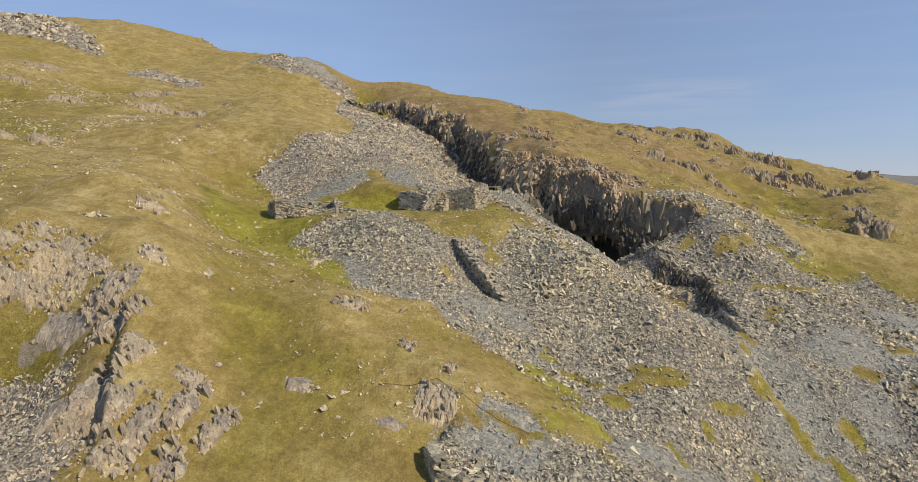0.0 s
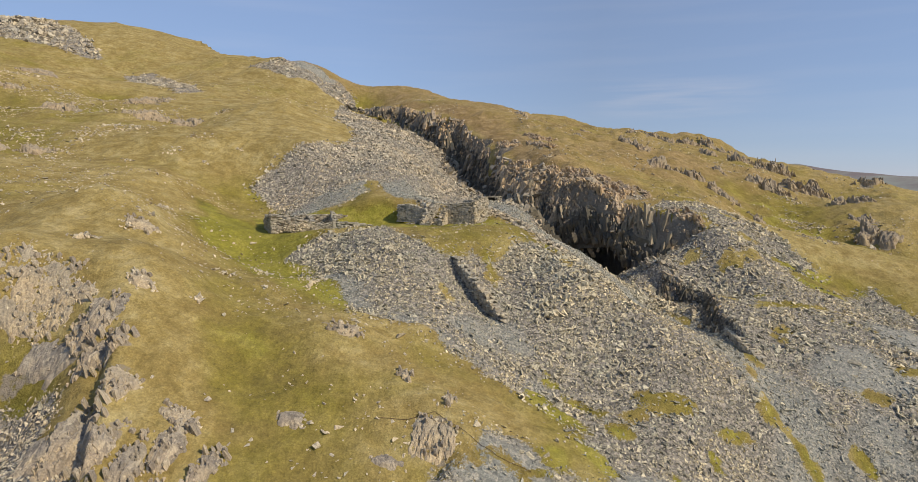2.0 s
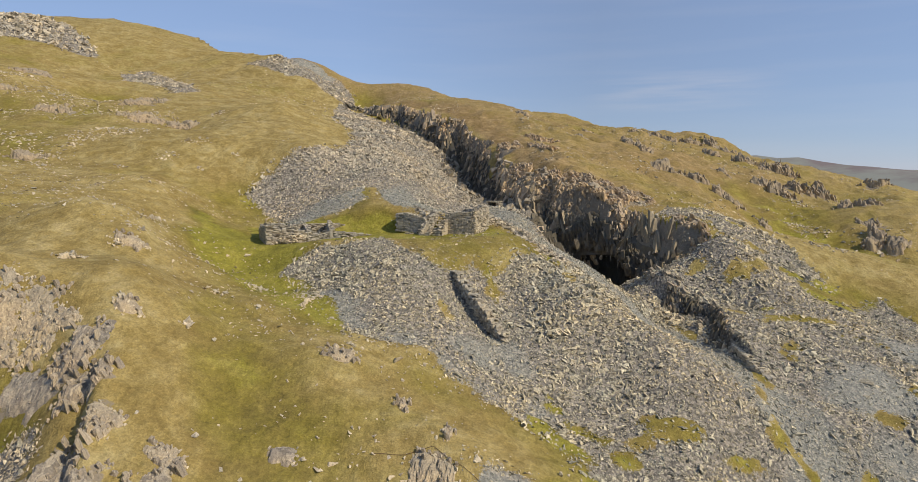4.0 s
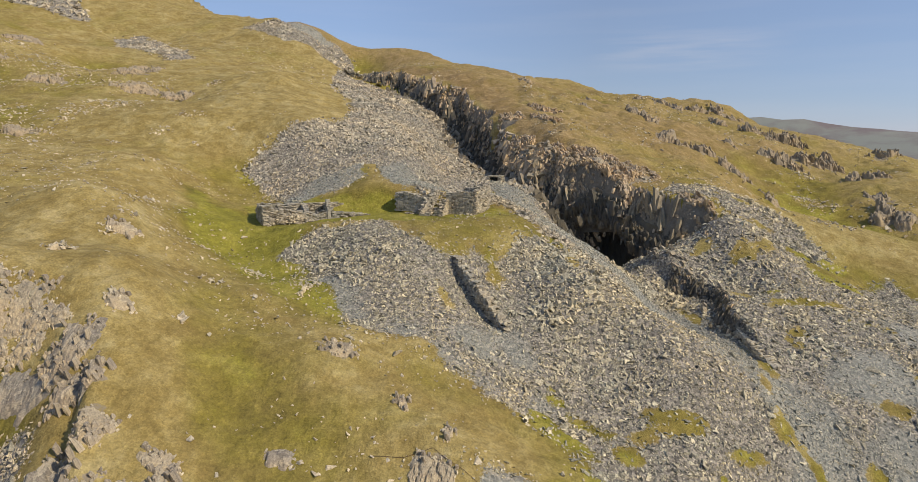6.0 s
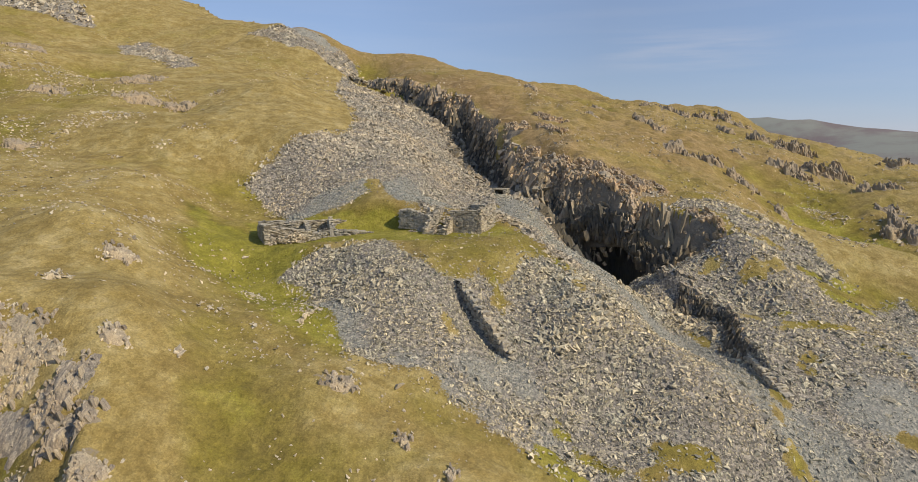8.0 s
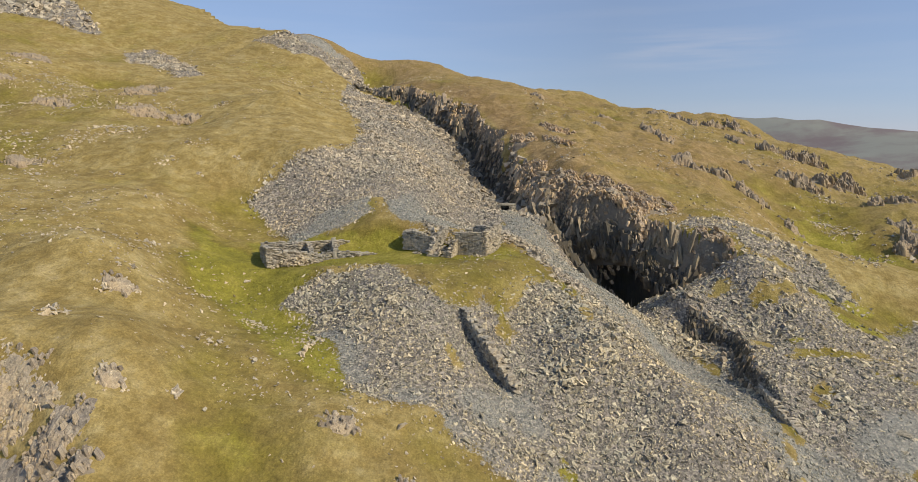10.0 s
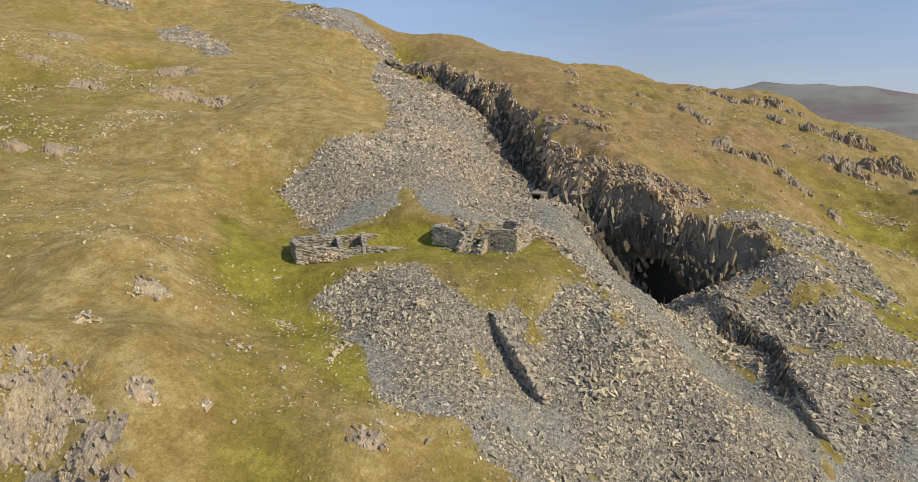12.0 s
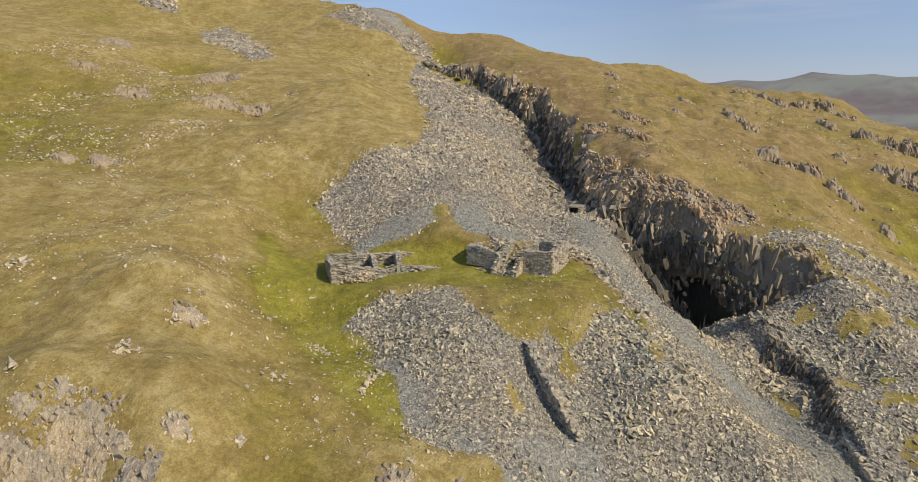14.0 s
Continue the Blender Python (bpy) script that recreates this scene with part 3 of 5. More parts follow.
WEST_CRAGS = [
    (BLOCKY, -33, 51, 3.4, 2.0), (BLOCKY, -29.8, 48.6, 1.6, 1.2), (RIB, -26.5, 47.3, 1.2, 1.7), (RIB, -24.8, 45.2, 0.8, 1.3), (RIB, -23.3, 45.3, 0.5, 0.8), (BLOCKY, -32.6, 48.4, 2.4, 0.9), (TAN, -36, 48.6, 1.8, 1.0), (FLAT, -29, 46, 2.6, 1.1),
    (RIB, -22.8, 39.1, 1.0, 2.2), (RIB, -20.7, 37.8, 0.8, 1.6), (RIB, -18.9, 37.1, 0.6, 1.8), (RIB, -17.3, 39.2, 0.55, 1.7), (RIB, -14.9, 38.7, 0.5, 1.5), (TAN, -17.7, 41.3, 1.2, 0.7), (FLAT, -24.9, 38.2, 1.6, 1.6),
    (TAN, -24.8, 51.7, 1.1, 0.9), (RIB, -16.8, 35.4, 0.7, 1.2), (BLOCKY, -19.6, 34.8, 1.6, 1.0), (TAN, -21.8, 42.2, 1.1, 1.2), (TAN, -29.4, 49.9, 1.6, 0.9), (TAN, -9.3, 54.2, 1.5, 1.0),
    (TAN, -1.6, 43.8, 1.6, 1.5), (TAN, -4.1, 50.2, 0.5, 0.8),
]
FELL_CRAGS = [
    (TAN, -0.6, 47.2, 0.4, 0.8), (FLAT, -4.6, 41.4, 0.9, 0.5), (FLAT, -11.1, 44.1, 0.9, 0.6), (TAN, -31.5, 65.1, 1.6, 1.0), (STONES, -33.1, 58.4, 1.6, 1.3),
    (STONES, -14.6, 65.9, 0.9, 3.0), (STONES, -21.2, 72, 1.6, 1.0), (STONES, -52.7, 70.1, 2.2, 1.2), (FAR, -84.3, 138.9, 3.7, 4.0), (FAR, -73.4, 154.5, 4.6, 5.0),
    (FAR, -65, 138.7, 4.2, 4.2), (FAR, -57.2, 137.6, 2.8, 2.6), (STONES, -61.7, 121.8, 5.2, 3.0), (STONES, -52.4, 146.3, 1.8, 2.0), (FAR, -73.7, 105.1, 1.4, 1.6),
    (FAR, -67.8, 106.2, 3.0, 1.8), (STONES, -64.9, 116, 2.5, 1.8),
]
HIGH_CRAGS = [
    (STONES, -47.4, 108.9, 1.8, 1.6), (STONES, -45, 114.9, 2.4, 1.5), (FAR, -101.8, 149.1, 2.5, 2.0), (STONES, -84.8, 160, 4.7, 3.0), (FAR, -108, 169.7, 5.0, 3.0),
    (STONES, -94.5, 137.3, 3.0, 2.1), (STONES, 71.1, 132.3, 3.6, 3.0), (BROWN, 19.5, 158.4, 1.5, 4.5), (BROWN, 18.6, 142.5, 1.3, 4.5), (BROWN, 29.2, 110.4, 3.4, 2.2), (BROWN, 24.1, 111.2, 4.4, 3.4), (BROWN, 19.2, 114, 3.6, 4.4),
    (BROWN, 15.3, 121.1, 2.6, 4.6), (BROWN, 34.1, 99.8, 2.6, 2.2), (BROWN, 12.2, 131.3, 2.0, 4.0), (BROWN, 11.4, 149, 2.2, 4.0),
]
# ribs of rock on the eastern shoulder: half-width, then the line that each follows in plan
EAST_RIBS = [
    (1.0, [(43.6, 176.0), (43.8, 167.0), (46.5, 161.1)]), (1.5, [(43.2, 146.7), (44.6, 142.7), (49.0, 141.8), (54.2, 142.8)]), (1.6, [(54.6, 142.0), (56.2, 138.4), (58.2, 133.7)]),
    (1.2, [(69.2, 186.0), (70.3, 178.5)]), (2.6, [(75.6, 177.0), (76.8, 171.0), (81.0, 169.5), (86.5, 170.9)]), (2.3, [(70.2, 154.1), (70.8, 149.8), (76.0, 150.0)]),
    (1.6, [(67.4, 203.0), (75.9, 204.6), (80.5, 203.4), (83.0, 198.9)]), (1.3, [(59.2, 207.9), (64.9, 208.2), (66.4, 200.5)]), (0.8, [(54.8, 211.2), (59.1, 211.6)]),
    (1.0, [(60.2, 155.3), (62.9, 151.8)]), (0.9, [(60.2, 132.7), (61.8, 129.0)]), (1.2, [(35.6, 190.0), (36.3, 180.2)]), (1.0, [(18.3, 201.0), (19.9, 193.5)]),
    (2.6, [(77.6, 152.6), (84.0, 158.0), (91.5, 162.0)]), (2.0, [(82.2, 143.4), (85.0, 141.4), (90.2, 142.1)]), (1.5, [(104.0, 168.0), (112.0, 171.0)]),
    (2.0, [(77.8, 127.0), (80.3, 123.8), (81.6, 119.8)]), (1.0, [(80.6, 132.8), (84.2, 129.5)]), (1.1, [(29.9, 168.0), (33.6, 163.4)]),
]
ALONG_RIBS = [(DARK, (ax + bx) / 2, (ay + by) / 2, 0.5 * math.hypot(bx - ax, by - ay) * 0.98, w * 1.25, math.degrees(math.atan2(by - ay, bx - ax)))
              for w, line in EAST_RIBS for (ax, ay), (bx, by) in zip(line[:-1], line[1:])]
FELL_STONES = [(STONES, x, y, a, b) for x, y, a, b in ((-32.3, 64, 0.7, 0.5), (-32.7, 68.7, 1.2, 1.1), (-33.2, 58.2, 1.7, 0.8), (-25.3, 51.9, 0.7, 0.5), (-34.6, 53, 1.2, 1.1), (-28.8, 73.2, 1.7, 0.8), (-21.4, 53.4, 0.7, 0.5), (-21.8, 71.5, 1.2, 1.1), (-15.2, 66.7, 1.7, 0.8), (-9.1, 56.2, 0.7, 0.5), (-36.6, 80.7, 1.2, 1.1), (-53.7, 70.1, 1.7, 0.8), (-39.3, 53.3, 0.7, 0.5), (-22.6, 63.1, 1.2, 1.1), (-78.9, 131.3, 1.7, 0.8), (-102.9, 220.8, 0.7, 0.5), (-59.3, 138.4, 1.2, 1.1), (-91.6, 117.2, 1.7, 0.8), (-41.6, 107.6, 0.7, 0.5), (-51.9, 103.3, 1.2, 1.1), (-65, 112.5, 1.7, 0.8), (-37.6, 112.7, 0.7, 0.5))]
EAST_STONES = [(STONES, 68.7, 134.7, 3.0, 3.0), (STONES, 57.5, 103.1, 3.4, 2.0), (STONES, 75.3, 145.3, 4.0, 1.6), (STONES, 66.1, 158.4, 2.8, 1.6), (STONES, 32.4, 102.9, 2.4, 1.6),
               (STONES, 35.6, 99.2, 1.8, 2.6), (STONES, 30.6, 107.5, 2.2, 1.2), (STONES, 38.1, 97.9, 1.2, 1.8), (STONES, 71.5, 122.9, 3.6, 3.0)]
ALL_CRAGS = WEST_CRAGS + FELL_CRAGS + HIGH_CRAGS + ALONG_RIBS + FELL_STONES + EAST_STONES
# grassy ledges that break the quarried face: x, y, radius
LEDGES = [(0.4, 186, 4.5), (7.5, 149.5, 2.2)]


def ledge(x, y):
    best = np.zeros(np.shape(x))
    for cx, cy, r in LEDGES:
        best = np.maximum(best, smooth(1.15, 0.7, np.hypot(x - cx, y - cy) / r + 0.3 * rough(x, y, 2.5, 3, 66)))
    return best


def patch(x, y, patches):
    best = np.full(np.shape(x), -9.0)
    for cx, cy, a, b, turn in patches:
        c, s = math.cos(radians(turn)), math.sin(radians(turn))
        u, v = (x - cx) * c + (y - cy) * s, (y - cy) * c - (x - cx) * s
        best = np.maximum(best, (1 - np.hypot(u / a, v / b)) * min(a, b))
    return best


def slate_cover(x, y):
    """0 to 1: how far the ground is slate waste; ragged along the edges."""
    d = np.full(np.shape(x), -99.0)
    for outline in TIPS:
        d = np.maximum(d, inside(x, y, outline))
    d = d + 0.9 * rough(x, y, 3.0, 3, 21)
    d = np.minimum(d, -patch(x, y, TURF_PATCHES) * 1.9 - 0.1 + 1.0 * rough(x, y, 1.9, 4, 25) + 0.6 * ripple(x, y, 0.5, 27))
    return smooth(-1.3, 1.3, d)


def fine_cover(x, y):
    d, along = beside(x, y, CHUTE)
    chute = np.interp(along, np.arange(len(CHUTE)), (2.6, 3.6, 3.4, 2.2, 2.0, 2.2, 2.4, 2.4, 3.0)) - np.abs(d)
    return smooth(-1.2, 1.3, np.maximum(patch(x, y, FINE_PATCHES), chute) + 1.2 * rough(x, y, 3.2, 4, 31))


def height(x, y):
    """The ground as built: its lie with tussocks, sheep-trods and the lumps of the tips."""
    x, y = np.asarray(x, float), np.asarray(y, float)
    near = smooth(420, 250, np.hypot(x, y - 100))
    s = slate_cover(x, y)
    turf = 0.45 * rough(x, y, 9, 3, 41) + 0.16 * rough(x, y, 1.7, 2, 44) + 0.22 * smooth(0, -14, x) * smooth(52, 70, y) * (0.35 - np.abs(rough(x, y * 1.25, 15, 3, 46))) + smooth(90, 130, y) * (0.55 * rough(x, y, 22, 3, 48) + (0.2 + 0.2 * smooth(0, 20, x)) * rough(x, y * 1.6, 5, 3, 49))
    turf = turf + smooth(12, 22, x) * smooth(104, 116, y) * (0.34 * rough(x, y * 1.4, 2.6, 2, 58) + 0.5 * (0.4 - np.abs(rough(x + 0.5 * y, y, 9, 3, 59))))
    tip = 0.22 * rough(x, y, 4, 3, 47)
    calm = smooth(0.6, 1.2, np.hypot((x + 9) / 20, (y - 87.5) / 7))
    return lie(x, y) + near * (turf * (1 - s) * (0.15 + 0.85 * calm) + tip * s)


def steps(low, high, *runs):
    """Rulings of the sheet: even runs (from, to, step), then ever wider ones out to low and high."""
    mid = [v for a, b, s in runs for v in np.arange(a, b - 1e-6, s)]
    out = [list(mid)]
    for sign, limit, step in ((1, high, runs[-1][2]), (-1, low, runs[0][2])):
        side = [mid[-1] if sign > 0 else mid[0]]
        while sign * side[-1] < sign * limit:
            step *= 1.075
            side.append(side[-1] + sign * step)
        out.append(side[1:])
    return np.array(out[2][::-1] + out[0] + out[1])


def hollow(x, y):
    """Plus in dips, where the turf stays green; minus on the dry knolls."""
    ring = sum(lie(x + 7 * c, y + 7 * s) for c, s in ((1, 0), (-1, 0), (0, 1), (0, -1), (0.7, 0.7), (-0.7, -0.7), (0.7, -0.7), (-0.7, 0.7))) / 8
    return np.clip(ring - lie(x, y), -1.2, 1.2)


def rock_cover(x, y):
    """Where bare rock shows between the blades of the outcrops."""
    best = np.zeros(np.shape(x))
    for kind, cx, cy, a, b, *turn in ALL_CRAGS:
        if kind not in (STONES, BLOCKY):
            near = (np.abs(x - cx) < 2 * max(a, b)) & (np.abs(y - cy) < 2 * max(a, b))
            if near.any():
                c, s = (math.cos(radians(turn[0])), math.sin(radians(turn[0]))) if turn else (1.0, 0.0)
                u, v = (x[near] - cx) * c + (y[near] - cy) * s, (y[near] - cy) * c - (x[near] - cx) * s
                r = np.hypot(u / a, v / b) + 0.6 * rough(x[near], y[near], 1.6, 4, 61)
                best[near] = np.maximum(best[near], smooth(1.05, 0.75, r) * 0.62)
    return best


def greenness(x, y):
    creep = smooth(-0.6, 0.3, patch(x, y, TURF_PATCHES))
    return (0.7 * creep + 1.35 * smooth(-3, 2.5, inside(x, y, TERRACE) + 1.8 * rough(x, y, 6, 3, 51)) + 0.28 * smooth(75, 45, y) * smooth(-26, -12, x)
            + 0.3 * smooth(42, 62, x) * smooth(180, 120, y) + 0.10 * smooth(0, 8, beside(x, y, RIM)[0]) * smooth(90, 105, y) + 0.6 * smooth(9, 4, np.hypot(x - 36, y - 105)) + 0.55 * hollow(x, y) + 0.2 * rough(x, y, 18, 3, 53) + 0.16 * rough(x, y * 1.4, 5, 3, 54)
            + 0.6 * smooth(-50, -80, x) * smooth(165, 135, y) * smooth(85, 108, y))


def cave(x, y, z, grow=0.0):
    """Inside the mouth of the added cavern at the foot of the pit."""
    d, along = beside(x, y, PIT)
    n = np.arange(len(PIT))
    arch = np.interp(along, (1.2, 1.8, 2.8, 3.5, 4.1), (21, 23.6, 23, 19, 13)) + grow + 1.0 * ripple(x, y, 1.6, 71)
    return (along > 1.75 - grow) & (along < 4.0 + grow) & (d > 1.2 - grow) & (d < 5.5) & (z < arch) & (z > np.interp(along, n, PIT_FLOOR) + 0.9 - grow)


def sheet_mesh(name, xs, ys):
    gx, gy = np.meshgrid(xs, ys)
    x, y = gx.ravel(), gy.ravel()
    z = height(x, y)
    nx, ny = len(xs), len(ys)
    i = (np.arange(ny - 1)[:, None] * nx + np.arange(nx - 1)[None, :]).ravel()
    quads = np.stack([i, i + 1, i + nx + 1, i + nx], 1)
    quads = quads[~cave(x[quads].mean(1), y[quads].mean(1), z[quads].mean(1))]
    me = bpy.data.meshes.new(name)
    me.vertices.add(len(x))
    me.vertices.foreach_set("co", np.stack([x, y, z], 1).ravel())
    me.loops.add(quads.size)
    me.loops.foreach_set("vertex_index", quads.ravel().astype(np.int32))
    me.polygons.add(len(quads))
    me.polygons.foreach_set("loop_start", (np.arange(len(quads)) * 4).astype(np.int32))
    me.polygons.foreach_set("use_smooth", np.ones(len(quads), bool))
    me.update()
    gz = z.reshape(ny, nx)
    slope = np.hypot(np.gradient(gz, xs, axis=1), np.gradient(gz, ys, axis=0)).ravel()
    far = np.hypot(x, y - 100)
    s = slate_cover(x, y)
    covers = dict(slate=s, blue=fine_cover(x, y), bare=np.maximum(smooth(0.9 + 0.7 * (x > 29.5), 1.6 + 0.7 * (x > 29.5), slope) * smooth(11, 6, np.abs(beside(x, y, RIM[1:14])[0])) * (1 - 0.9 * ledge(x, y)), rock_cover(x, y)),
                  green=greenness(x, y),
                  brown=smooth(0, 4, beside(x, y, RIM)[0]) * smooth(98, 112, y) * smooth(120, 70, x) * (0.48 + 0.35 * smooth(16, 3, beside(x, y, RIM)[0])) + 0.15 * rough(x, y, 20, 3, 57),
                  hazy_moor=smooth(300, 700, far))
    for key, v in covers.items():
        a = me.attributes.new(key, "FLOAT", "POINT")
        a.data.foreach_set("value", np.asarray(v, np.float32))
    return me


ground_xs = steps(-3600, 4300, (-140, -50, 1.0), (-50, 58, 0.42), (58, 112, 0.8))
ground_ys = steps(-3000, 4300, (30, 116, 0.42), (116, 180, 0.7), (180, 262, 1.2))
ground = new("ground", sheet_mesh("ground", ground_xs, ground_ys))
ground.data.materials.append(GROUND)
tagged(ground, "ochre and green rough grass hillside with grey slate gravel", "hillside", kind="structure")

# ---- broken stone: shapes made once, then strewn ----


def chunk(seed, points, sx, sy, sz, boxy=0.6):
    """An angular stone: the hull of a few points, as arrays of corners and triangles, about one metre across."""
    rng = np.random.default_rng(seed)
    bm = bmesh.new()
    for k in range(points):
        p = rng.uniform(-1, 1, 3)
        p = np.sign(p) * np.abs(p) ** boxy
        bm.verts.new((p[0] * sx / 2, p[1] * sy / 2, p[2] * sz / 2))
    out = bmesh.ops.convex_hull(bm, input=bm.verts)
    bmesh.ops.delete(bm, geom=[v for v in bm.verts if not v.link_faces], context="VERTS")
    bmesh.ops.triangulate(bm, faces=bm.faces)
    bm.verts.index_update()
    vs = np.array([v.co[:] for v in bm.verts])
    fs = np.array([[v.index for v in f.verts] for f in bm.faces])
    bm.free()
    return vs, fs


SLABS = [chunk(100 + k, 8, 1.15, 0.62 + 0.09 * (k % 4), 0.28 + 0.08 * (k % 3), 0.4) for k in range(12)]
LUMPS = [chunk(200 + k, 8, 1.0, 0.8, 0.6, 0.6) for k in range(8)]


def blade(seed):
    """A cleaved blade in the unit cube: x across the cleavage, y along it, z up; tapered, with a slanting, notched top."""
    rng = np.random.default_rng(seed)
    vs = []
    for z in (-0.5, 0.1, 0.5):
        for x, y in ((-0.5, -0.5), (0.5, -0.5), (0.5, 0.5), (-0.5, 0.5)):
            k = 1.0 if z < 0.3 else 0.72
            vs.append((x * k + rng.normal(0, 0.07), y * k + rng.normal(0, 0.09), z + rng.normal(0, 0.13) * (z > -0.4)))
    fs = []
    for r in (0, 4):
        for i in range(4):
            a, b = r + i, r + (i + 1) % 4
            fs += [(a, b, b + 4), (a, b + 4, a + 4)]
    fs += [(8, 9, 10), (8, 10, 11), (2, 1, 0), (3, 2, 0)]
    return np.array(vs), np.array(fs)


BLADES = [blade(300 + k) for k in range(14)]
BLOCKS = [chunk(400 + k, 14, 1.0, 1.0, 1.0, 0.14) for k in range(8)]


def turned(n, yaw, tilt_x, tilt_y):
    """n turning matrices: tilts about x and y, then a yaw; arrays in radians."""
    cx, sx, cy, sy, cz, sz = np.cos(tilt_x), np.sin(tilt_x), np.cos(tilt_y), np.sin(tilt_y), np.cos(yaw), np.sin(yaw)
    o, l = np.zeros(n), np.ones(n)
    ax = np.stack([l, o, o, o, cx, -sx, o, sx, cx], 1).reshape(n, 3, 3)
    ay = np.stack([cy, o, sy, o, l, o, -sy, o, cy], 1).reshape(n, 3, 3)
    az = np.stack([cz, -sz, o, sz, cz, o, o, o, l], 1).reshape(n, 3, 3)
    return az @ ay @ ax


def upright_on(nx, ny, nz):
    """Turning matrices that lay z along the given normals."""
    z = np.stack([nx, ny, nz], 1)
    z = z / np.linalg.norm(z, axis=1)[:, None]
    x = np.cross(np.array([0.0, 1.0, 0.0])[None, :].repeat(len(z), 0), z)
    x = x / np.linalg.norm(x, axis=1)[:, None]
    return np.stack([x, np.cross(z, x), z], 2)


def strewn(name, shapes, places, turns, sizes, material):
    """One mesh of many stones. places: n x 3; turns: n x 3 x 3; sizes: n x 3."""
    n = len(places)
    pick = np.random.default_rng(n).integers(0, len(shapes), n)
    all_v, all_f, base = [], [], 0
    for k, (vs, fs) in enumerate(shapes):
        idx = np.where(pick == k)[0]
        if not len(idx):
            continue
        v = vs[None] * sizes[idx][:, None, :]
        v = np.einsum("nij,nkj->nki", turns[idx], v) + places[idx][:, None, :]
        f = fs[None] + (base + np.arange(len(idx)) * len(vs))[:, None, None]
        all_v.append(v.reshape(-1, 3))
        all_f.append(f.reshape(-1, 3))
        base += len(idx) * len(vs)
    v, f = np.concatenate(all_v), np.concatenate(all_f)
    me = bpy.data.meshes.new(name)
    me.vertices.add(len(v))
    me.vertices.foreach_set("co", v.ravel())
    me.loops.add(f.size)
    me.loops.foreach_set("vertex_index", f.ravel().astype(np.int32))
    me.polygons.add(len(f))
    me.polygons.foreach_set("loop_start", (np.arange(len(f)) * 3).astype(np.int32))
    me.polygons.foreach_set("use_smooth", np.zeros(len(f), bool))
    me.update()
    me.materials.append(material)
    return me


def normals(x, y, e=0.5):
    return -(lie(x + e, y) - lie(x - e, y)) / (2 * e), -(lie(x, y + e) - lie(x, y - e)) / (2 * e), np.ones(len(x))


def spread(n, box, rng):
    return rng.uniform(box[0], box[1], n), rng.uniform(box[2], box[3], n)


def bounds(outline):
    a = np.array(outline)
    return a[:, 0].min(), a[:, 0].max(), a[:, 1].min(), a[:, 1].max()


def scree(name, outline, per_metre, size, label, seed, clip=None, thing="slate_tip", material=SCREE):
    """A tip of slate waste: coarse stones over the outline, small blue ones over its fine patches."""
    rng = np.random.default_rng(seed)
    b = bounds(outline)
    if clip:
        b = (max(b[0], clip[0]), min(b[1], clip[1]), max(b[2], clip[2]), min(b[3], clip[3]))
    area = (b[1] - b[0]) * (b[3] - b[2])
    x, y = spread(int(area * per_metre), b, rng)
    keep = (inside(x, y, outline) > -1.5) & (slate_cover(x, y) > rng.uniform(0.15, 0.75, len(x)) - (rng.uniform(0, 1, len(x)) < 0.16))
    keep &= ~((beside(x, y, PIT)[0] > 0.6) & (pit_side(x, y) <= lie(x, y) + 0.3))
    x, y = x[keep], y[keep]
    fine = fine_cover(x, y)
    keep = rng.uniform(0, 1, len(x)) > fine * 0.55
    x, y, fine = x[keep], y[keep], fine[keep]
    n = len(x)
    s = size * np.exp(np.clip(rng.normal(0, 0.48, n), -1.0, 1.0)) * (1 - 0.42 * fine) * (0.8 + 0.4 * smooth(-0.2, 0.4, rough(x, y, 7, 3, seed))) * (1 + 0.45 * smooth(1.2, 0.6, np.hypot((x - 12.5 - 0.15 * (70 - y)) / 5.5, (y - 69) / 12)))
    up = upright_on(*normals(x, y))
    spin = turned(n, rng.uniform(0, 6.28, n), rng.normal(0, 0.5, n), rng.normal(0, 0.5, n))
    p = np.stack([x, y, height(x, y) + 0.1 * s], 1)
    sizes = np.stack([s, s * rng.uniform(0.8, 1.2, n), s * rng.uniform(0.8, 1.6, n)], 1)
    root = new(thing)
    root.location = (float(np.mean(x)), float(np.mean(y)), 0)
    root.location.z = float(height(np.array([root.location.x]), np.array([root.location.y]))[0])
    tagged(root, label, "slate tip", group="slate tips")
    shift = np.array(root.location)
    for part_name, where, mat in (("coarse_waste", fine < 0.5, material), ("fine_waste", fine >= 0.5, BLUE_SCREE)):
        if where.sum() > 3:
            ob = new(part_name, strewn(part_name, SLABS, p[where] - shift, (up @ spin)[where], sizes[where], mat))
            ob.parent = root
            tagged(ob, kind="stuff")
    return root


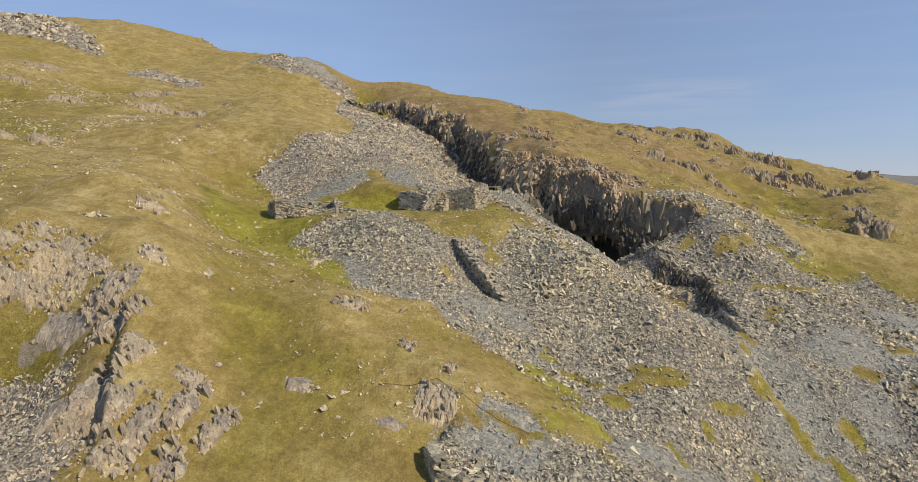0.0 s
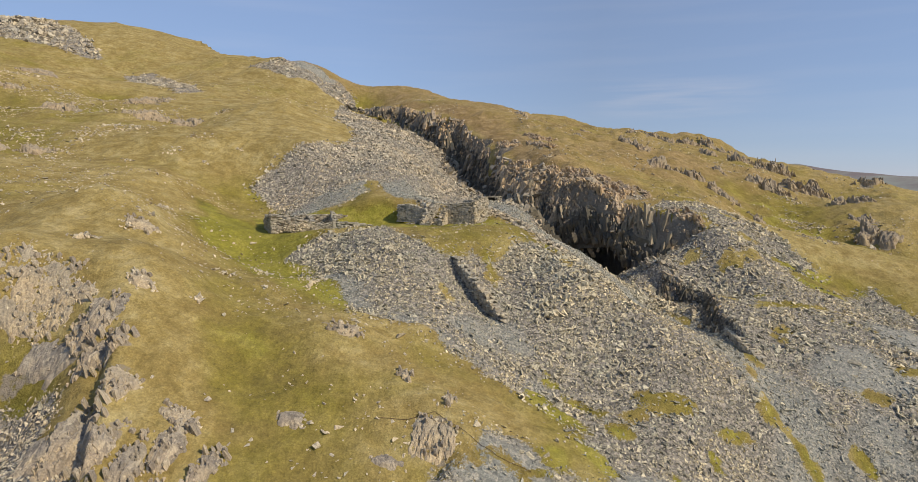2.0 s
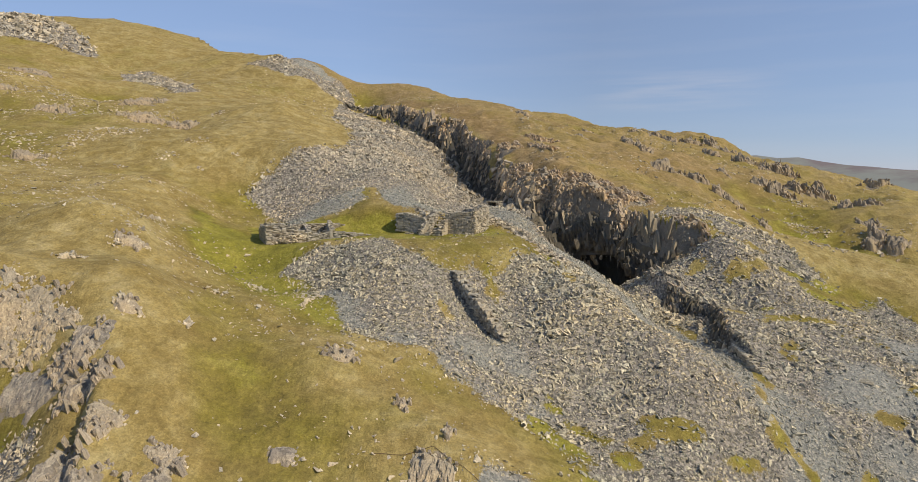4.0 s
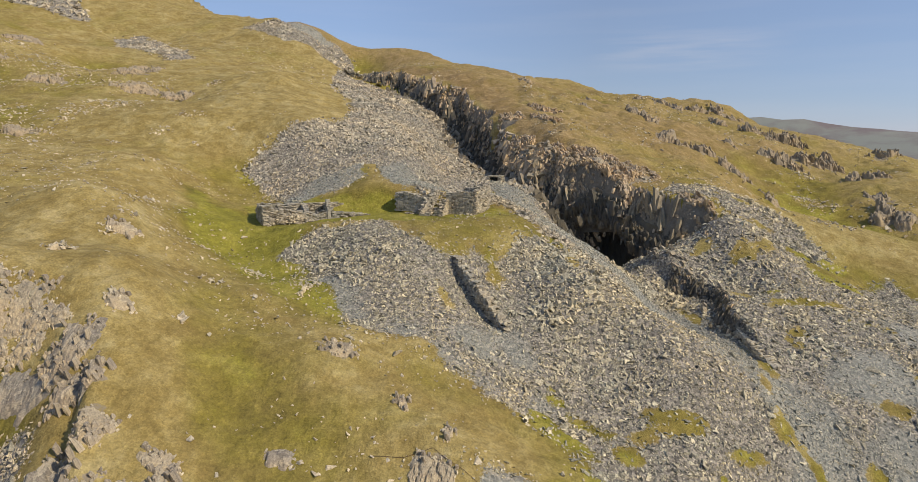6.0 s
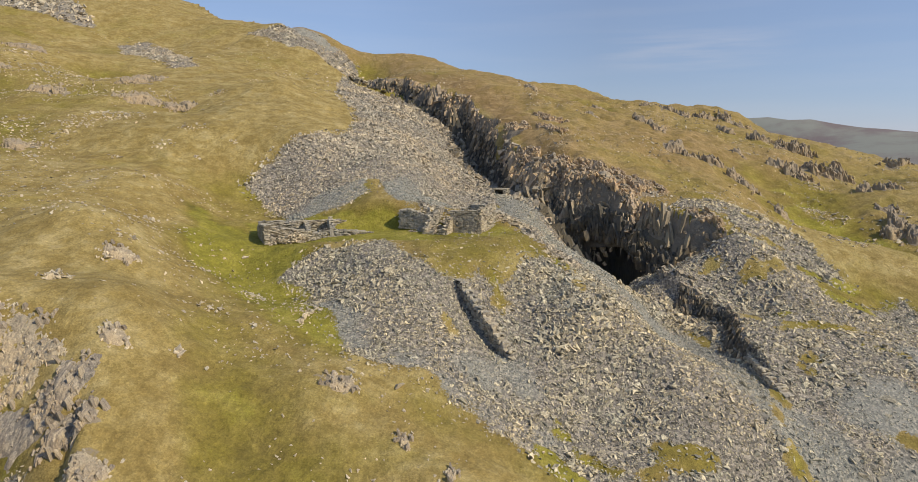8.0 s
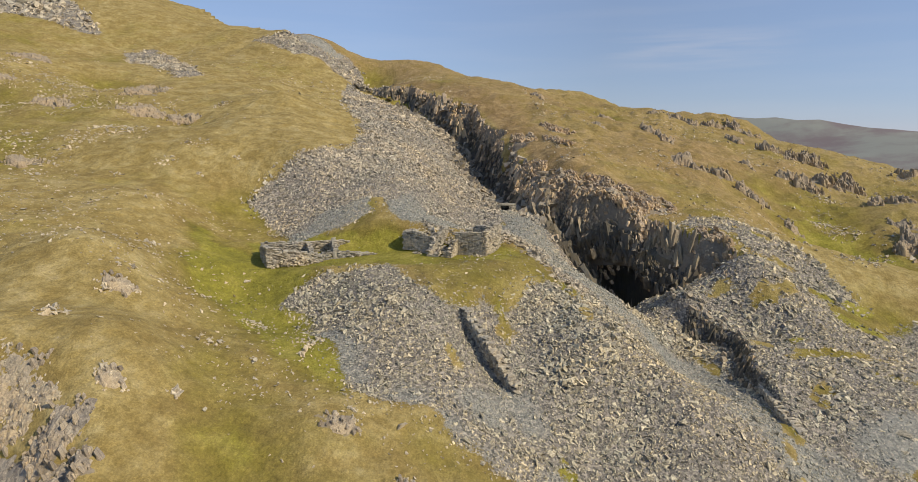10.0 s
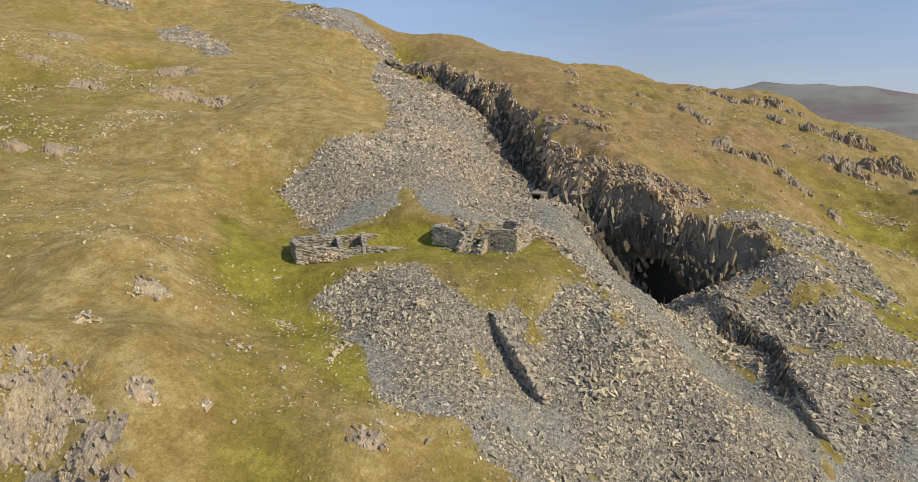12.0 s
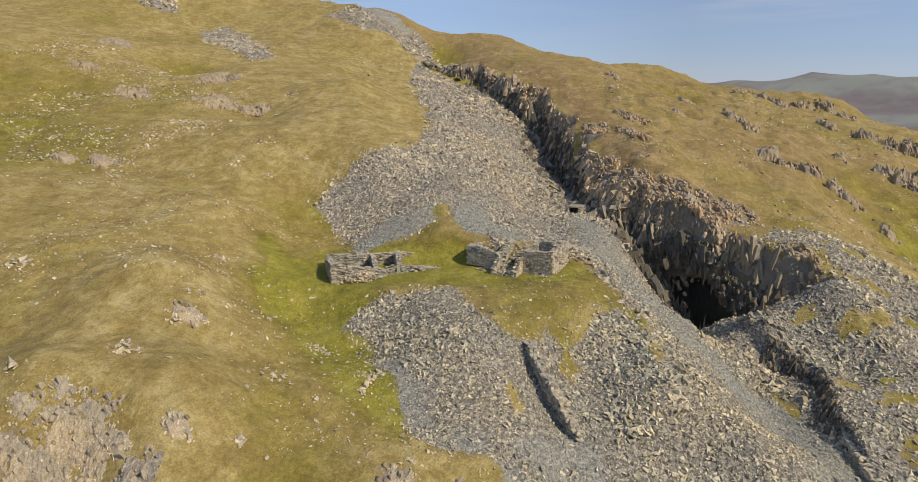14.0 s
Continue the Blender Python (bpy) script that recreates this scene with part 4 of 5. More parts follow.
def loose_pieces(root, name, shapes, places, turns, sizes, material):
    """Stones that can be told apart: an object each, sharing a few meshes."""
    meshes = []
    for k, (vs, fs) in enumerate(shapes):
        me = bpy.data.meshes.new(name)
        me.from_pydata([tuple(v) for v in vs], [], [tuple(int(i) for i in f) for f in fs])
        me.polygons.foreach_set("use_smooth", np.zeros(len(fs), bool))
        me.materials.append(material)
        meshes.append(me)
    for k in range(len(places)):
        ob = new(name, meshes[k % len(meshes)])
        ob.parent = root
        m = Matrix([list(r) for r in turns[k] * sizes[k][None, :]]).to_4x4()
        m.translation = Vector(places[k]) - root.location
        ob.matrix_local = m


def big_stones(root, x0, x1, y0, y1, n, size, seed):
    """The larger slabs that lie on top of a tip, over a stretch of its plan."""
    rng = np.random.default_rng(seed)
    x, y = spread(n * 6, (x0, x1, y0, y1), rng)
    keep = np.where(slate_cover(x, y) > 0.6)[0][:n]
    x, y = x[keep], y[keep]
    m = len(x)
    s = size * np.exp(rng.normal(0, 0.3, m))
    spin = upright_on(*normals(x, y)) @ turned(m, rng.uniform(0, 6.28, m), rng.normal(0, 0.3, m), rng.normal(0, 0.3, m))
    p = np.stack([x, y, height(x, y) + 0.14 * s], 1)
    loose_pieces(root, "stone", SLABS, p, spin, np.stack([s, s, s * rng.uniform(0.8, 1.3, m)], 1), PIECE)


upper_tip = scree("upper", UPPER_TIP, 16, 0.31, "pale grey tip of slate waste spilling down from the quarry", 11, (-45, 30, 80, 150))
scree("gully", UPPER_TIP, 6.5, 0.44, "grey slate rubble choking the quarry trench below the cliff", 12, (-45, 30, 150, 220))
lower_tip = scree("lower", LOWER_TIP, 25, 0.23, "steep fan of broken grey slate below the ruined huts", 13, (-25, 60, 30, 90), material=COOL_SCREE)
east_tip = scree("east", EAST_TIP, 15, 0.29, "broken grey slate tip with turf creeping over it", 14, material=COOL_SCREE)
scree("saddle", SADDLE_TIP, 5, 0.55, "pale slate tip on the skyline", 15)
scree("fell", FELL_TIP, 5, 0.45, "long grey slate tip on the upper fell", 16)
scree("skyline", SKYLINE_TIP, 1.0, 1.3, "dark slate tip high on the skyline", 17)
nest_tip = scree("nest", NEST_FLOOR, 30, 0.24, "flat slate-strewn platform edged with turf", 18, material=COOL_SCREE)
crag_tip = scree("crag", CRAG_SCREE, 34, 0.21, "tumbled brown-grey stones below the crag", 19)


def fines(root, box, per_metre, size, seed):
    """Small blue-grey chippings over the fine patches of a tip."""
    rng = np.random.default_rng(seed)
    x, y = spread(int((box[1] - box[0]) * (box[3] - box[2]) * per_metre), box, rng)
    keep = (fine_cover(x, y) > rng.uniform(0.3, 0.9, len(x))) & (slate_cover(x, y) > 0.5)
    x, y = x[keep], y[keep]
    n = len(x)
    s = size * np.exp(rng.normal(0, 0.35, n))
    turns = upright_on(*normals(x, y)) @ turned(n, rng.uniform(0, 6.28, n), rng.normal(0, 0.4, n), rng.normal(0, 0.4, n))
    p = np.stack([x, y, height(x, y) + 0.08 * s], 1)
    ob = new("fine_gravel", strewn("fine_gravel", SLABS[:6], p - np.array(root.location), turns, np.stack([s, s, s * 1.3], 1), BLUE_SCREE))
    ob.parent = root
    tagged(ob, kind="stuff")


fines(upper_tip, (-26, 24, 80, 118), 20, 0.21, 65)
fines(lower_tip, (-18, 38, 48, 90), 20, 0.19, 66)
big_stones(lower_tip, -6, 30, 44, 70, 240, 0.44, 61)
big_stones(east_tip, 28, 52, 52, 96, 220, 0.48, 62)
big_stones(nest_tip, -2, 9, 38, 46, 40, 0.42, 63)
big_stones(crag_tip, -34, -21, 34, 44, 90, 0.34, 64)

# ---- crags, outcrops and the quarried faces ----
def cleaved(along, across):
    """Turning matrices for blades: z along the first directions, x as near as may be to the second."""
    z = along / np.linalg.norm(along, axis=1)[:, None]
    y = np.cross(z, across)
    y = y / np.linalg.norm(y, axis=1)[:, None]
    return np.stack([np.cross(y, z), y, z], 2)


def cells(u, v, wide, long, seed):
    """Broken cleavage: the nearest of jittered, elongated cells; two random numbers for it, and where in it one stands."""
    gu, gv = np.floor(u / wide), np.floor(v / long)
    best = np.full(u.shape, 1e9)
    one, two, du, dv = (np.zeros(u.shape) for _ in range(4))
    for i in (-1, 0, 1):
        for j in (-1, 0, 1):
            cu, cv = gu + i, gv + j
            pu = (cu + 0.5 + 0.8 * (hashed(cu, cv, seed) - 0.5)) * wide
            pv = (cv + 0.5 + 0.8 * (hashed(cu, cv, seed + 1) - 0.5)) * long
            r = ((u - pu) / wide) ** 2 + ((v - pv) / long) ** 2
            near = r < best
            best = np.where(near, r, best)
            one, two = np.where(near, hashed(cu, cv, seed + 2), one), np.where(near, hashed(cu, cv, seed + 3), two)
            du, dv = np.where(near, u - pu, du), np.where(near, v - pv, dv)
    return one, two, du, dv


def rock_mass(x, y, a, b, turn, size, cell, bare, seed, material, here, long=3.4, lean=0.25):
    """A crag as one broken sheet: blocks and ribs of cleaved rock that stand out of the turf, sunk where grass lies between."""
    pitch = float(np.clip(0.42 * cell, 0.055, 0.25))
    us, vs = np.arange(-1.35 * a, 1.35 * a, pitch), np.arange(-1.35 * b, 1.35 * b, pitch)
    gu, gv = np.meshgrid(us, vs)
    u, v = gu.ravel(), gv.ravel()
    c, s = math.cos(radians(turn)), math.sin(radians(turn))
    px, py = x + u * c - v * s, y + u * s + v * c
    wu, wv = u + 0.5 * cell * rough(px, py, 5 * cell, 2, seed), v + 0.9 * cell * rough(px, py, 6 * cell, 2, seed + 4)
    big, tone, du, dv = cells(wu, wv, cell * 3.2, cell * 3.2 * long * 0.7, seed + 7)
    small, tone2, eu, ev = cells(wu, wv, cell * 1.1, cell * 1.1 * long, seed + 17)
    edge = np.hypot(u / a, v / b) + 0.5 * rough(px, py, 0.6 * min(a, b) + 0.5, 3, seed + 30)
    stands = smooth(1.1, 0.45, edge)
    lump = 0.5 + 0.5 * rough(px, py, 0.8 * min(a, b) + 0.5, 3, seed + 40)
    rise = stands * (0.1 + 0.6 * big ** 1.3 + 0.6 * lump) + 0.5 * stands * (small - 0.5) + (tone - 0.55) * du / cell * 0.10 + (big - 0.5) * dv / cell * 0.05
    rise = rise - 0.12 - bare * (1.3 - stands) * 0.6 - 0.5 * (1 - smooth(0, 0.35, stands))
    z = height(px, py) + size * rise
    up = np.clip(z - height(px, py), 0, None)
    px, py = px - c * lean * up + (small - 0.5) * 0.3 * pitch, py - s * lean * up + (tone2 - 0.5) * 0.3 * pitch - 0.15 * up
    nx, ny = len(us), len(vs)
    i = (np.arange(ny - 1)[:, None] * nx + np.arange(nx - 1)[None, :]).ravel()
    quads = np.stack([i, i + 1, i + nx + 1, i + nx], 1)
    quads = quads[(rise[quads] > -0.25).any(1)]
    tris = np.concatenate([quads[:, [0, 1, 2]], quads[:, [0, 2, 3]]])
    used, back = np.unique(tris, return_inverse=True)
    tris = back.reshape(-1, 3)
    me = bpy.data.meshes.new("rock_mass")
    me.vertices.add(len(used))
    me.vertices.foreach_set("co", (np.stack([px, py, z], 1)[used] - here).ravel())
    me.loops.add(tris.size)
    me.loops.foreach_set("vertex_index", tris.ravel().astype(np.int32))
    me.polygons.add(len(tris))
    me.polygons.foreach_set("loop_start", (np.arange(len(tris)) * 3).astype(np.int32))
    me.polygons.foreach_set("use_smooth", np.zeros(len(tris), bool))
    me.update()
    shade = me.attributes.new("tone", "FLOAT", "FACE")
    shade.data.foreach_set("value", (0.6 * tone + 0.4 * tone2)[used][tris[:, 0]].astype(np.float32))
    me.materials.append(material)
    return me


def crag(x, y, a, b, turn, size, cell, label, seed, material, whole, lying=False, single=0, bare=0.3, long=3.4, shards=False, blades=0.0):
    """An outcrop: a broken mass of cleaved rock (or loose stones lying about) in an oval; a few of its blades are pieces of their own."""
    rng = np.random.default_rng(seed)
    here = np.array([x, y, ground_at(x, y)])
    root = new("rock_outcrop")
    root.location = here
    if lying:
        n = max(12, int(3.1 * a * b * 3.4))
        r, q = np.sqrt(rng.uniform(0, 1, n)), rng.uniform(0, 6.283, n)
        px, py = x + a * r * np.cos(q), y + b * r * np.sin(q)
        h = size * np.exp(rng.normal(0, 0.4, n)) * (1.15 - 0.6 * r)
        turns = upright_on(*normals(px, py)) @ turned(n, rng.uniform(0, 6.28, n), rng.normal(0, 0.3, n), rng.normal(0, 0.3, n))
        p = np.stack([px, py, height(px, py) + h * 0.1], 1)
        sizes = np.stack([h, h * rng.uniform(0.8, 1.3, n), h * rng.uniform(0.9, 1.8, n)], 1)
        mass = new("rock_mass", strewn("rock_mass", SLABS + LUMPS, p - here, turns, sizes, material))
    elif shards:
        c, s = math.cos(radians(turn)), math.sin(radians(turn))
        n0 = int(4 * 1.7 * a * b / (cell * cell * 2.0))
        u, v = rng.uniform(-1.3 * a, 1.3 * a, n0), rng.uniform(-1.3 * b, 1.3 * b, n0)
        edge = np.hypot(u / a, v / b) + 0.42 * rough(x + u, y + v * 0.6, 0.7 * min(a, b) + 0.4, 3, seed)
        tall = 0.5 + 0.5 * rough(x + u * 1.5, y + v * 0.6, 1.6, 3, seed + 3)
        keep = (edge < 1.0) & (tall > bare + rng.uniform(-0.12, 0.22, n0))
        u, v, edge, tall = u[keep], v[keep], edge[keep], tall[keep]
        n = len(u)
        px, py = x + u * c - v * s, y + u * s + v * c
        high = size * (0.4 + 0.9 * np.clip(tall, 0, 1.3)) * np.exp(rng.normal(-0.1, 0.35, n))
        up = np.stack([rng.normal(-0.45, 0.16, n), rng.normal(-0.35, 0.16, n), np.ones(n)], 1)
        side = np.stack([c + rng.normal(0, 0.2, n), s + rng.normal(0, 0.2, n), rng.normal(0.3, 0.2, n)], 1)
        p = np.stack([px, py, height(px, py) + 0.1 * high], 1)
        sizes = np.stack([cell * rng.uniform(0.6, 1.6, n), cell * rng.uniform(1.2, 3.2, n), high], 1)
        mass = new("rock_mass", strewn("rock_mass", BLADES, p - here, cleaved(up, side), sizes, material))
    else:
        mass = new("rock_mass", rock_mass(x, y, a, b, turn, size, cell, bare, seed, whole, here, long))
        if blades and a * b > 0.25:
            c, s = math.cos(radians(turn)), math.sin(radians(turn))
            n = int(blades * a * b / cell ** 1.5)
            u, v = rng.uniform(-1.2 * a, 1.2 * a, n), rng.uniform(-1.2 * b, 1.2 * b, n)
            px, py = x + u * c - v * s, y + u * s + v * c
            edge = np.hypot(u / a, v / b) + 0.5 * rough(px, py, 0.6 * min(a, b) + 0.5, 3, seed + 30)
            lump = 0.5 + 0.5 * rough(px, py, 0.8 * min(a, b) + 0.5, 3, seed + 40)
            keep = (edge < 1.0) & (lump > bare * rng.uniform(0.3, 1.3, n))
            keep[:3] = True
            px, py, edge, lump = px[keep], py[keep], edge[keep], lump[keep]
            n = len(px)
            high = size * np.exp(rng.normal(-0.6, 0.4, n)) * (0.6 + 0.6 * np.clip(lump, 0, 1))
            up = np.stack([rng.normal(-0.2, 0.14, n), rng.normal(-0.2, 0.16, n), np.ones(n)], 1)
            side = np.stack([c + rng.normal(0, 0.2, n), s + rng.normal(0, 0.2, n), rng.normal(0.2, 0.15, n)], 1)
            p = np.stack([px, py, height(px, py) + size * 0.45 * smooth(1.1, 0.45, edge) * np.clip(lump, 0, 1.2) * rng.uniform(0.2, 1.1, n)], 1)
            sizes = np.stack([cell * rng.uniform(0.35, 1.0, n), cell * rng.uniform(0.8, 1.2 + 0.45 * long, n), high], 1)
            broken = new("broken_rock", strewn("broken_rock", BLADES, p - here, cleaved(up, side), sizes, material))
            broken.parent = root
            tagged(broken, kind="stuff")
        if single:
            c, s = math.cos(radians(turn)), math.sin(radians(turn))
            n = int(single * a * b) + 6
            u, v = a * rng.uniform(-0.9, 0.9, n), b * rng.uniform(-0.9, 0.9, n)
            px, py = x + u * c - v * s, y + u * s + v * c
            high = size * np.exp(rng.normal(0.15, 0.3, n))
            up = np.stack([rng.normal(-0.25, 0.12, n), rng.normal(-0.25, 0.15, n), np.ones(n)], 1)
            side = np.stack([c + rng.normal(0, 0.15, n), s + rng.normal(0, 0.15, n), rng.normal(0.2, 0.15, n)], 1)
            p = np.stack([px, py, height(px, py) + 0.25 * high], 1)
            loose_pieces(root, "blade", BLADES, p, cleaved(up, side), np.stack([cell * rng.uniform(0.8, 2.0, n), cell * rng.uniform(2.0, 4.0, n), high], 1), CRAG_PIECE)
    mass.parent = root
    tagged(mass, kind="stuff")
    return tagged(root, label, "rock outcrop", group="rock outcrops")


def ground_at(x, y):
    return float(height(np.array([x]), np.array([y]))[0])


for i, (kind, x, y, a, b, *line) in enumerate(ALL_CRAGS):
    k = ROCK_KINDS[kind]
    rock, whole = {DARK: (FELL_ROCK, FELL_ROCK_MASS), BROWN: (BROWN_ROCK, BROWN_ROCK_MASS), STONES: (PALE_STONE, PALE_STONE_MASS), BLOCKY: (PALE_STONE, PALE_STONE_MASS), TAN: (PALE_STONE, PALE_STONE_MASS),
                   FAR: (FELL_ROCK, FELL_ROCK_MASS)}.get(kind, (CRAG, CRAG_MASS))
    crag(x, y, a * (1.3 if kind == RIB else 1.1), b * (1.3 if kind == RIB else 1.1), line[0] if line else {RIB: -12, BROWN: 25, TAN: -10}.get(kind, 8 * math.sin(i * 2.4)), k["size"] * (0.5 + 0.5 * b / 2.2 if kind == DARK else 1.0), k["cell"], k["words"], 500 + i, rock, whole,
         lying=kind == STONES, single=k["single"], bare=k["bare"], long={BLOCKY: 1.4, FAR: 2.2, DARK: 1.5, FLAT: 1.3}.get(kind, 3.4), shards=kind == BROWN,
         blades={RIB: 3.4, TAN: 2.4, BLOCKY: 2.2, FAR: 1.2, DARK: 1.4, FLAT: 0.8}.get(kind, 0.0))


def cliff(name, line, low, high, n, size, label, seed, steep=0.9, single=80):
    """A quarried face: blades and blocks set all over the steep ground beside a line."""
    rng = np.random.default_rng(seed)
    pts = np.array(line, float)
    seg = np.hypot(*np.diff(pts, axis=0).T)
    at = np.concatenate([[0], np.cumsum(seg)])
    w = rng.uniform(0, at[-1], n * 6)
    x, y = np.interp(w, at, pts[:, 0]), np.interp(w, at, pts[:, 1])
    i = np.clip(np.searchsorted(at, w) - 1, 0, len(seg) - 1)
    tx, ty = (np.diff(pts, axis=0) / seg[:, None])[i].T
    d = rng.uniform(low, high, n * 6)
    x, y = x - ty * d, y + tx * d
    nx, ny, _ = normals(x, y, 0.4)
    slope = np.hypot(nx, ny)
    keep = np.where(slope > steep + 0.55 * rng.uniform(0, 1, len(x)) ** 2 + 0.25 * ripple(x, y, 3.5, seed) + 3.0 * (ledge(x, y) > rng.uniform(0.1, 0.9, len(x))))[0][:n]
    keep = keep[~cave(x[keep], y[keep], height(x[keep], y[keep]), 0.0) & ((x[keep] < 29.5 + rng.normal(0, 1.2, len(keep))) | (height(x[keep], y[keep]) < 22.5) | (y[keep] < 93))]
    x, y, nx, ny, d = x[keep], y[keep], nx[keep], ny[keep], d[keep]
    m = len(x)
    g = np.hypot(nx, ny)
    h = size * np.exp(np.clip(rng.normal(0, 0.5, m), -1.2, 0.8)) * (1 - 0.45 * smooth(-1, 2, d)) * (0.65 + 0.8 * smooth(0.0, 0.5, ripple(x, y, 2.6, seed + 5)))
    tilt = 0.3 * ripple(x, y, 7, seed) + rng.normal(0, 0.2, m)
    up = np.stack([-nx / g * 0.35 + tilt * ny / g, -ny / g * 0.35 - tilt * nx / g, np.ones(m)], 1)
    swing = 0.9 * ripple(x, y, 4.5, seed + 8)
    side = np.stack([-ny / g + swing * nx / g + rng.normal(0, 0.22, m), nx / g + swing * ny / g + rng.normal(0, 0.22, m), rng.normal(0, 0.12, m)], 1)
    turns = cleaved(up, side)
    out = rng.normal(0.0, 0.22, m) + 0.35 * ripple(x * 1.3, y * 1.3, 2.5, seed + 2)
    p = np.stack([x + nx / g * out, y + ny / g * out, height(x, y) + (rng.normal(-0.15, 0.2, m) - 0.6 * smooth(-1.0, 1.2, d)) * h], 1)
    sizes = np.stack([h * rng.uniform(0.22, 0.75, m), h * rng.uniform(0.45, 1.0, m), h * rng.uniform(0.7, 2.0, m)], 1)
    mid = np.array([x.mean(), y.mean(), float(height(np.array([x.mean()]), np.array([y.mean()]))[0])])
    root = new(name)
    root.location = mid
    tagged(root, label, "quarry cliff", kind="structure")
    loose_pieces(root, "slab", BLADES, p[:single], turns[:single], sizes[:single] * 0.95, SHADED_CLIFF_PIECE)
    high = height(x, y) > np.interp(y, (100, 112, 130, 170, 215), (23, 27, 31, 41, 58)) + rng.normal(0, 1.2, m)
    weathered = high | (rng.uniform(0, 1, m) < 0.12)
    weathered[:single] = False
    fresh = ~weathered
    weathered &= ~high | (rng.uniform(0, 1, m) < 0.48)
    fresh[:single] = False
    # rock_face takes the tones with the pit's shade in them
    for part_name, where, mat in (("rock_face", fresh, SHADED_CLIFF), ("weathered_brow", weathered, BROWN_ROCK)):
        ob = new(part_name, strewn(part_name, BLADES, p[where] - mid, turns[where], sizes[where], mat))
        ob.parent = root
        tagged(ob, kind="stuff")
    return root


cliff("quarry_cliff", RIM[1:9], -6, 4, 8000, 0.74, "jagged slate cliff, darkened for shade, with upright cleavage along the quarry trench", 31)
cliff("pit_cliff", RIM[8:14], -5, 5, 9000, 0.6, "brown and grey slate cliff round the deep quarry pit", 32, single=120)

cliff("pit_head", RIM[9:14], -2.6, 2.6, 2600, 0.7, "steep slate face, darkened for shade, over the cave mouth", 33, steep=2.2, single=40)
# the bank's west-facing shade is put into its colour by the dark cliff tones
cliff("gully_bank", GULLY[1:6], -1.8, 1.8, 1000, 0.5, "broken slate bank, darkened for shade, along the side of the east tip", 34, steep=0.3, single=60)


def cave_brow(n, size, seed):
    """Jagged slabs that hang round the arch of the cave and hide its edge."""
    rng = np.random.default_rng(seed)
    t = rng.uniform(1.0, 4.3, n)
    line, level = np.array(PIT, float), np.array(PIT_FLOOR)
    i = np.clip(t.astype(int), 0, len(PIT) - 2)
    way = line[i + 1] - line[i]
    way = way / np.linalg.norm(way, axis=1)[:, None]
    bx, by = line[i, 0] + (line[i + 1, 0] - line[i, 0]) * (t - i), line[i, 1] + (line[i + 1, 1] - line[i, 1]) * (t - i)
    z = np.interp(t, (1.0, 1.8, 2.8, 3.5, 4.3), (20.5, 23.4, 22.8, 19, 14.5)) + rng.uniform(-0.6, 3.4, n)
    d = 1.1 + (z - np.interp(t, np.arange(len(level)), level)) / np.interp(t, np.arange(len(level)), (3.0, 6.0, 7.0, 6.2, 5.6, 5.2, 3.5)) + rng.normal(-0.25, 0.35, n)
    p = np.stack([bx - way[:, 1] * d, by + way[:, 0] * d, z], 1)
    up = np.stack([rng.normal(-0.25, 0.15, n), rng.normal(-0.1, 0.15, n), np.ones(n)], 1)
    side = np.stack([way[:, 0] + rng.normal(0, 0.35, n), way[:, 1] + rng.normal(0, 0.35, n), rng.normal(0, 0.15, n)], 1)
    h = size * np.exp(rng.normal(0, 0.4, n))
    root = new("cave_brow")
    root.location = (25.0, 106.0, 23.0)
    face = new("rock_face", strewn("rock_face", BLADES, p - np.array(root.location), cleaved(up, side), np.stack([h * rng.uniform(0.3, 0.9, n), h * rng.uniform(0.5, 1.0, n), h * rng.uniform(1.0, 2.2, n)], 1), SHADED_CLIFF))
    face.parent = root
    tagged(face, kind="stuff")
    return tagged(root, "jagged slate, darkened for shade, overhanging the black cave mouth", "quarry cliff", kind="structure")


cave_brow(1700, 0.5, 35)


def cavern(at, z, along, deep, tall, heading, front):
    """Added chamber behind the cave mouth, for black shade: rough, boxy vault, open to the pit."""
    bm = bmesh.new()
    bmesh.ops.create_icosphere(bm, subdivisions=4, radius=1)
    rng = random.Random(8)
    bmesh.ops.delete(bm, geom=[f for f in bm.faces if f.calc_center_median().y < front], context="FACES")
    ux, uy = math.cos(radians(heading)), math.sin(radians(heading))
    for v in bm.verts:
        k = 1 + rng.uniform(-0.06, 0.06)
        u, w, h = (math.copysign(abs(c) ** 0.55, c) * k * r for c, r in zip(v.co, (along, deep, tall)))
        v.co = (at[0] + u * ux - w * uy, at[1] + u * uy + w * ux, z + h)
    bmesh.ops.reverse_faces(bm, faces=bm.faces)
    me = bpy.data.meshes.new("pit_cavern")
    bm.to_mesh(me)
    bm.free()
    me.materials.append(SHADED_CLIFF)
    return tagged(new("pit_cavern", me), "added chamber under the pit cliff that holds its black shade", "cavern", kind="structure")


# added vault that keeps skylight off the foot of the pit
cavern((27.6, 109.2), 15.0, 10.0, 4.8, 9.8, -42, -0.86)


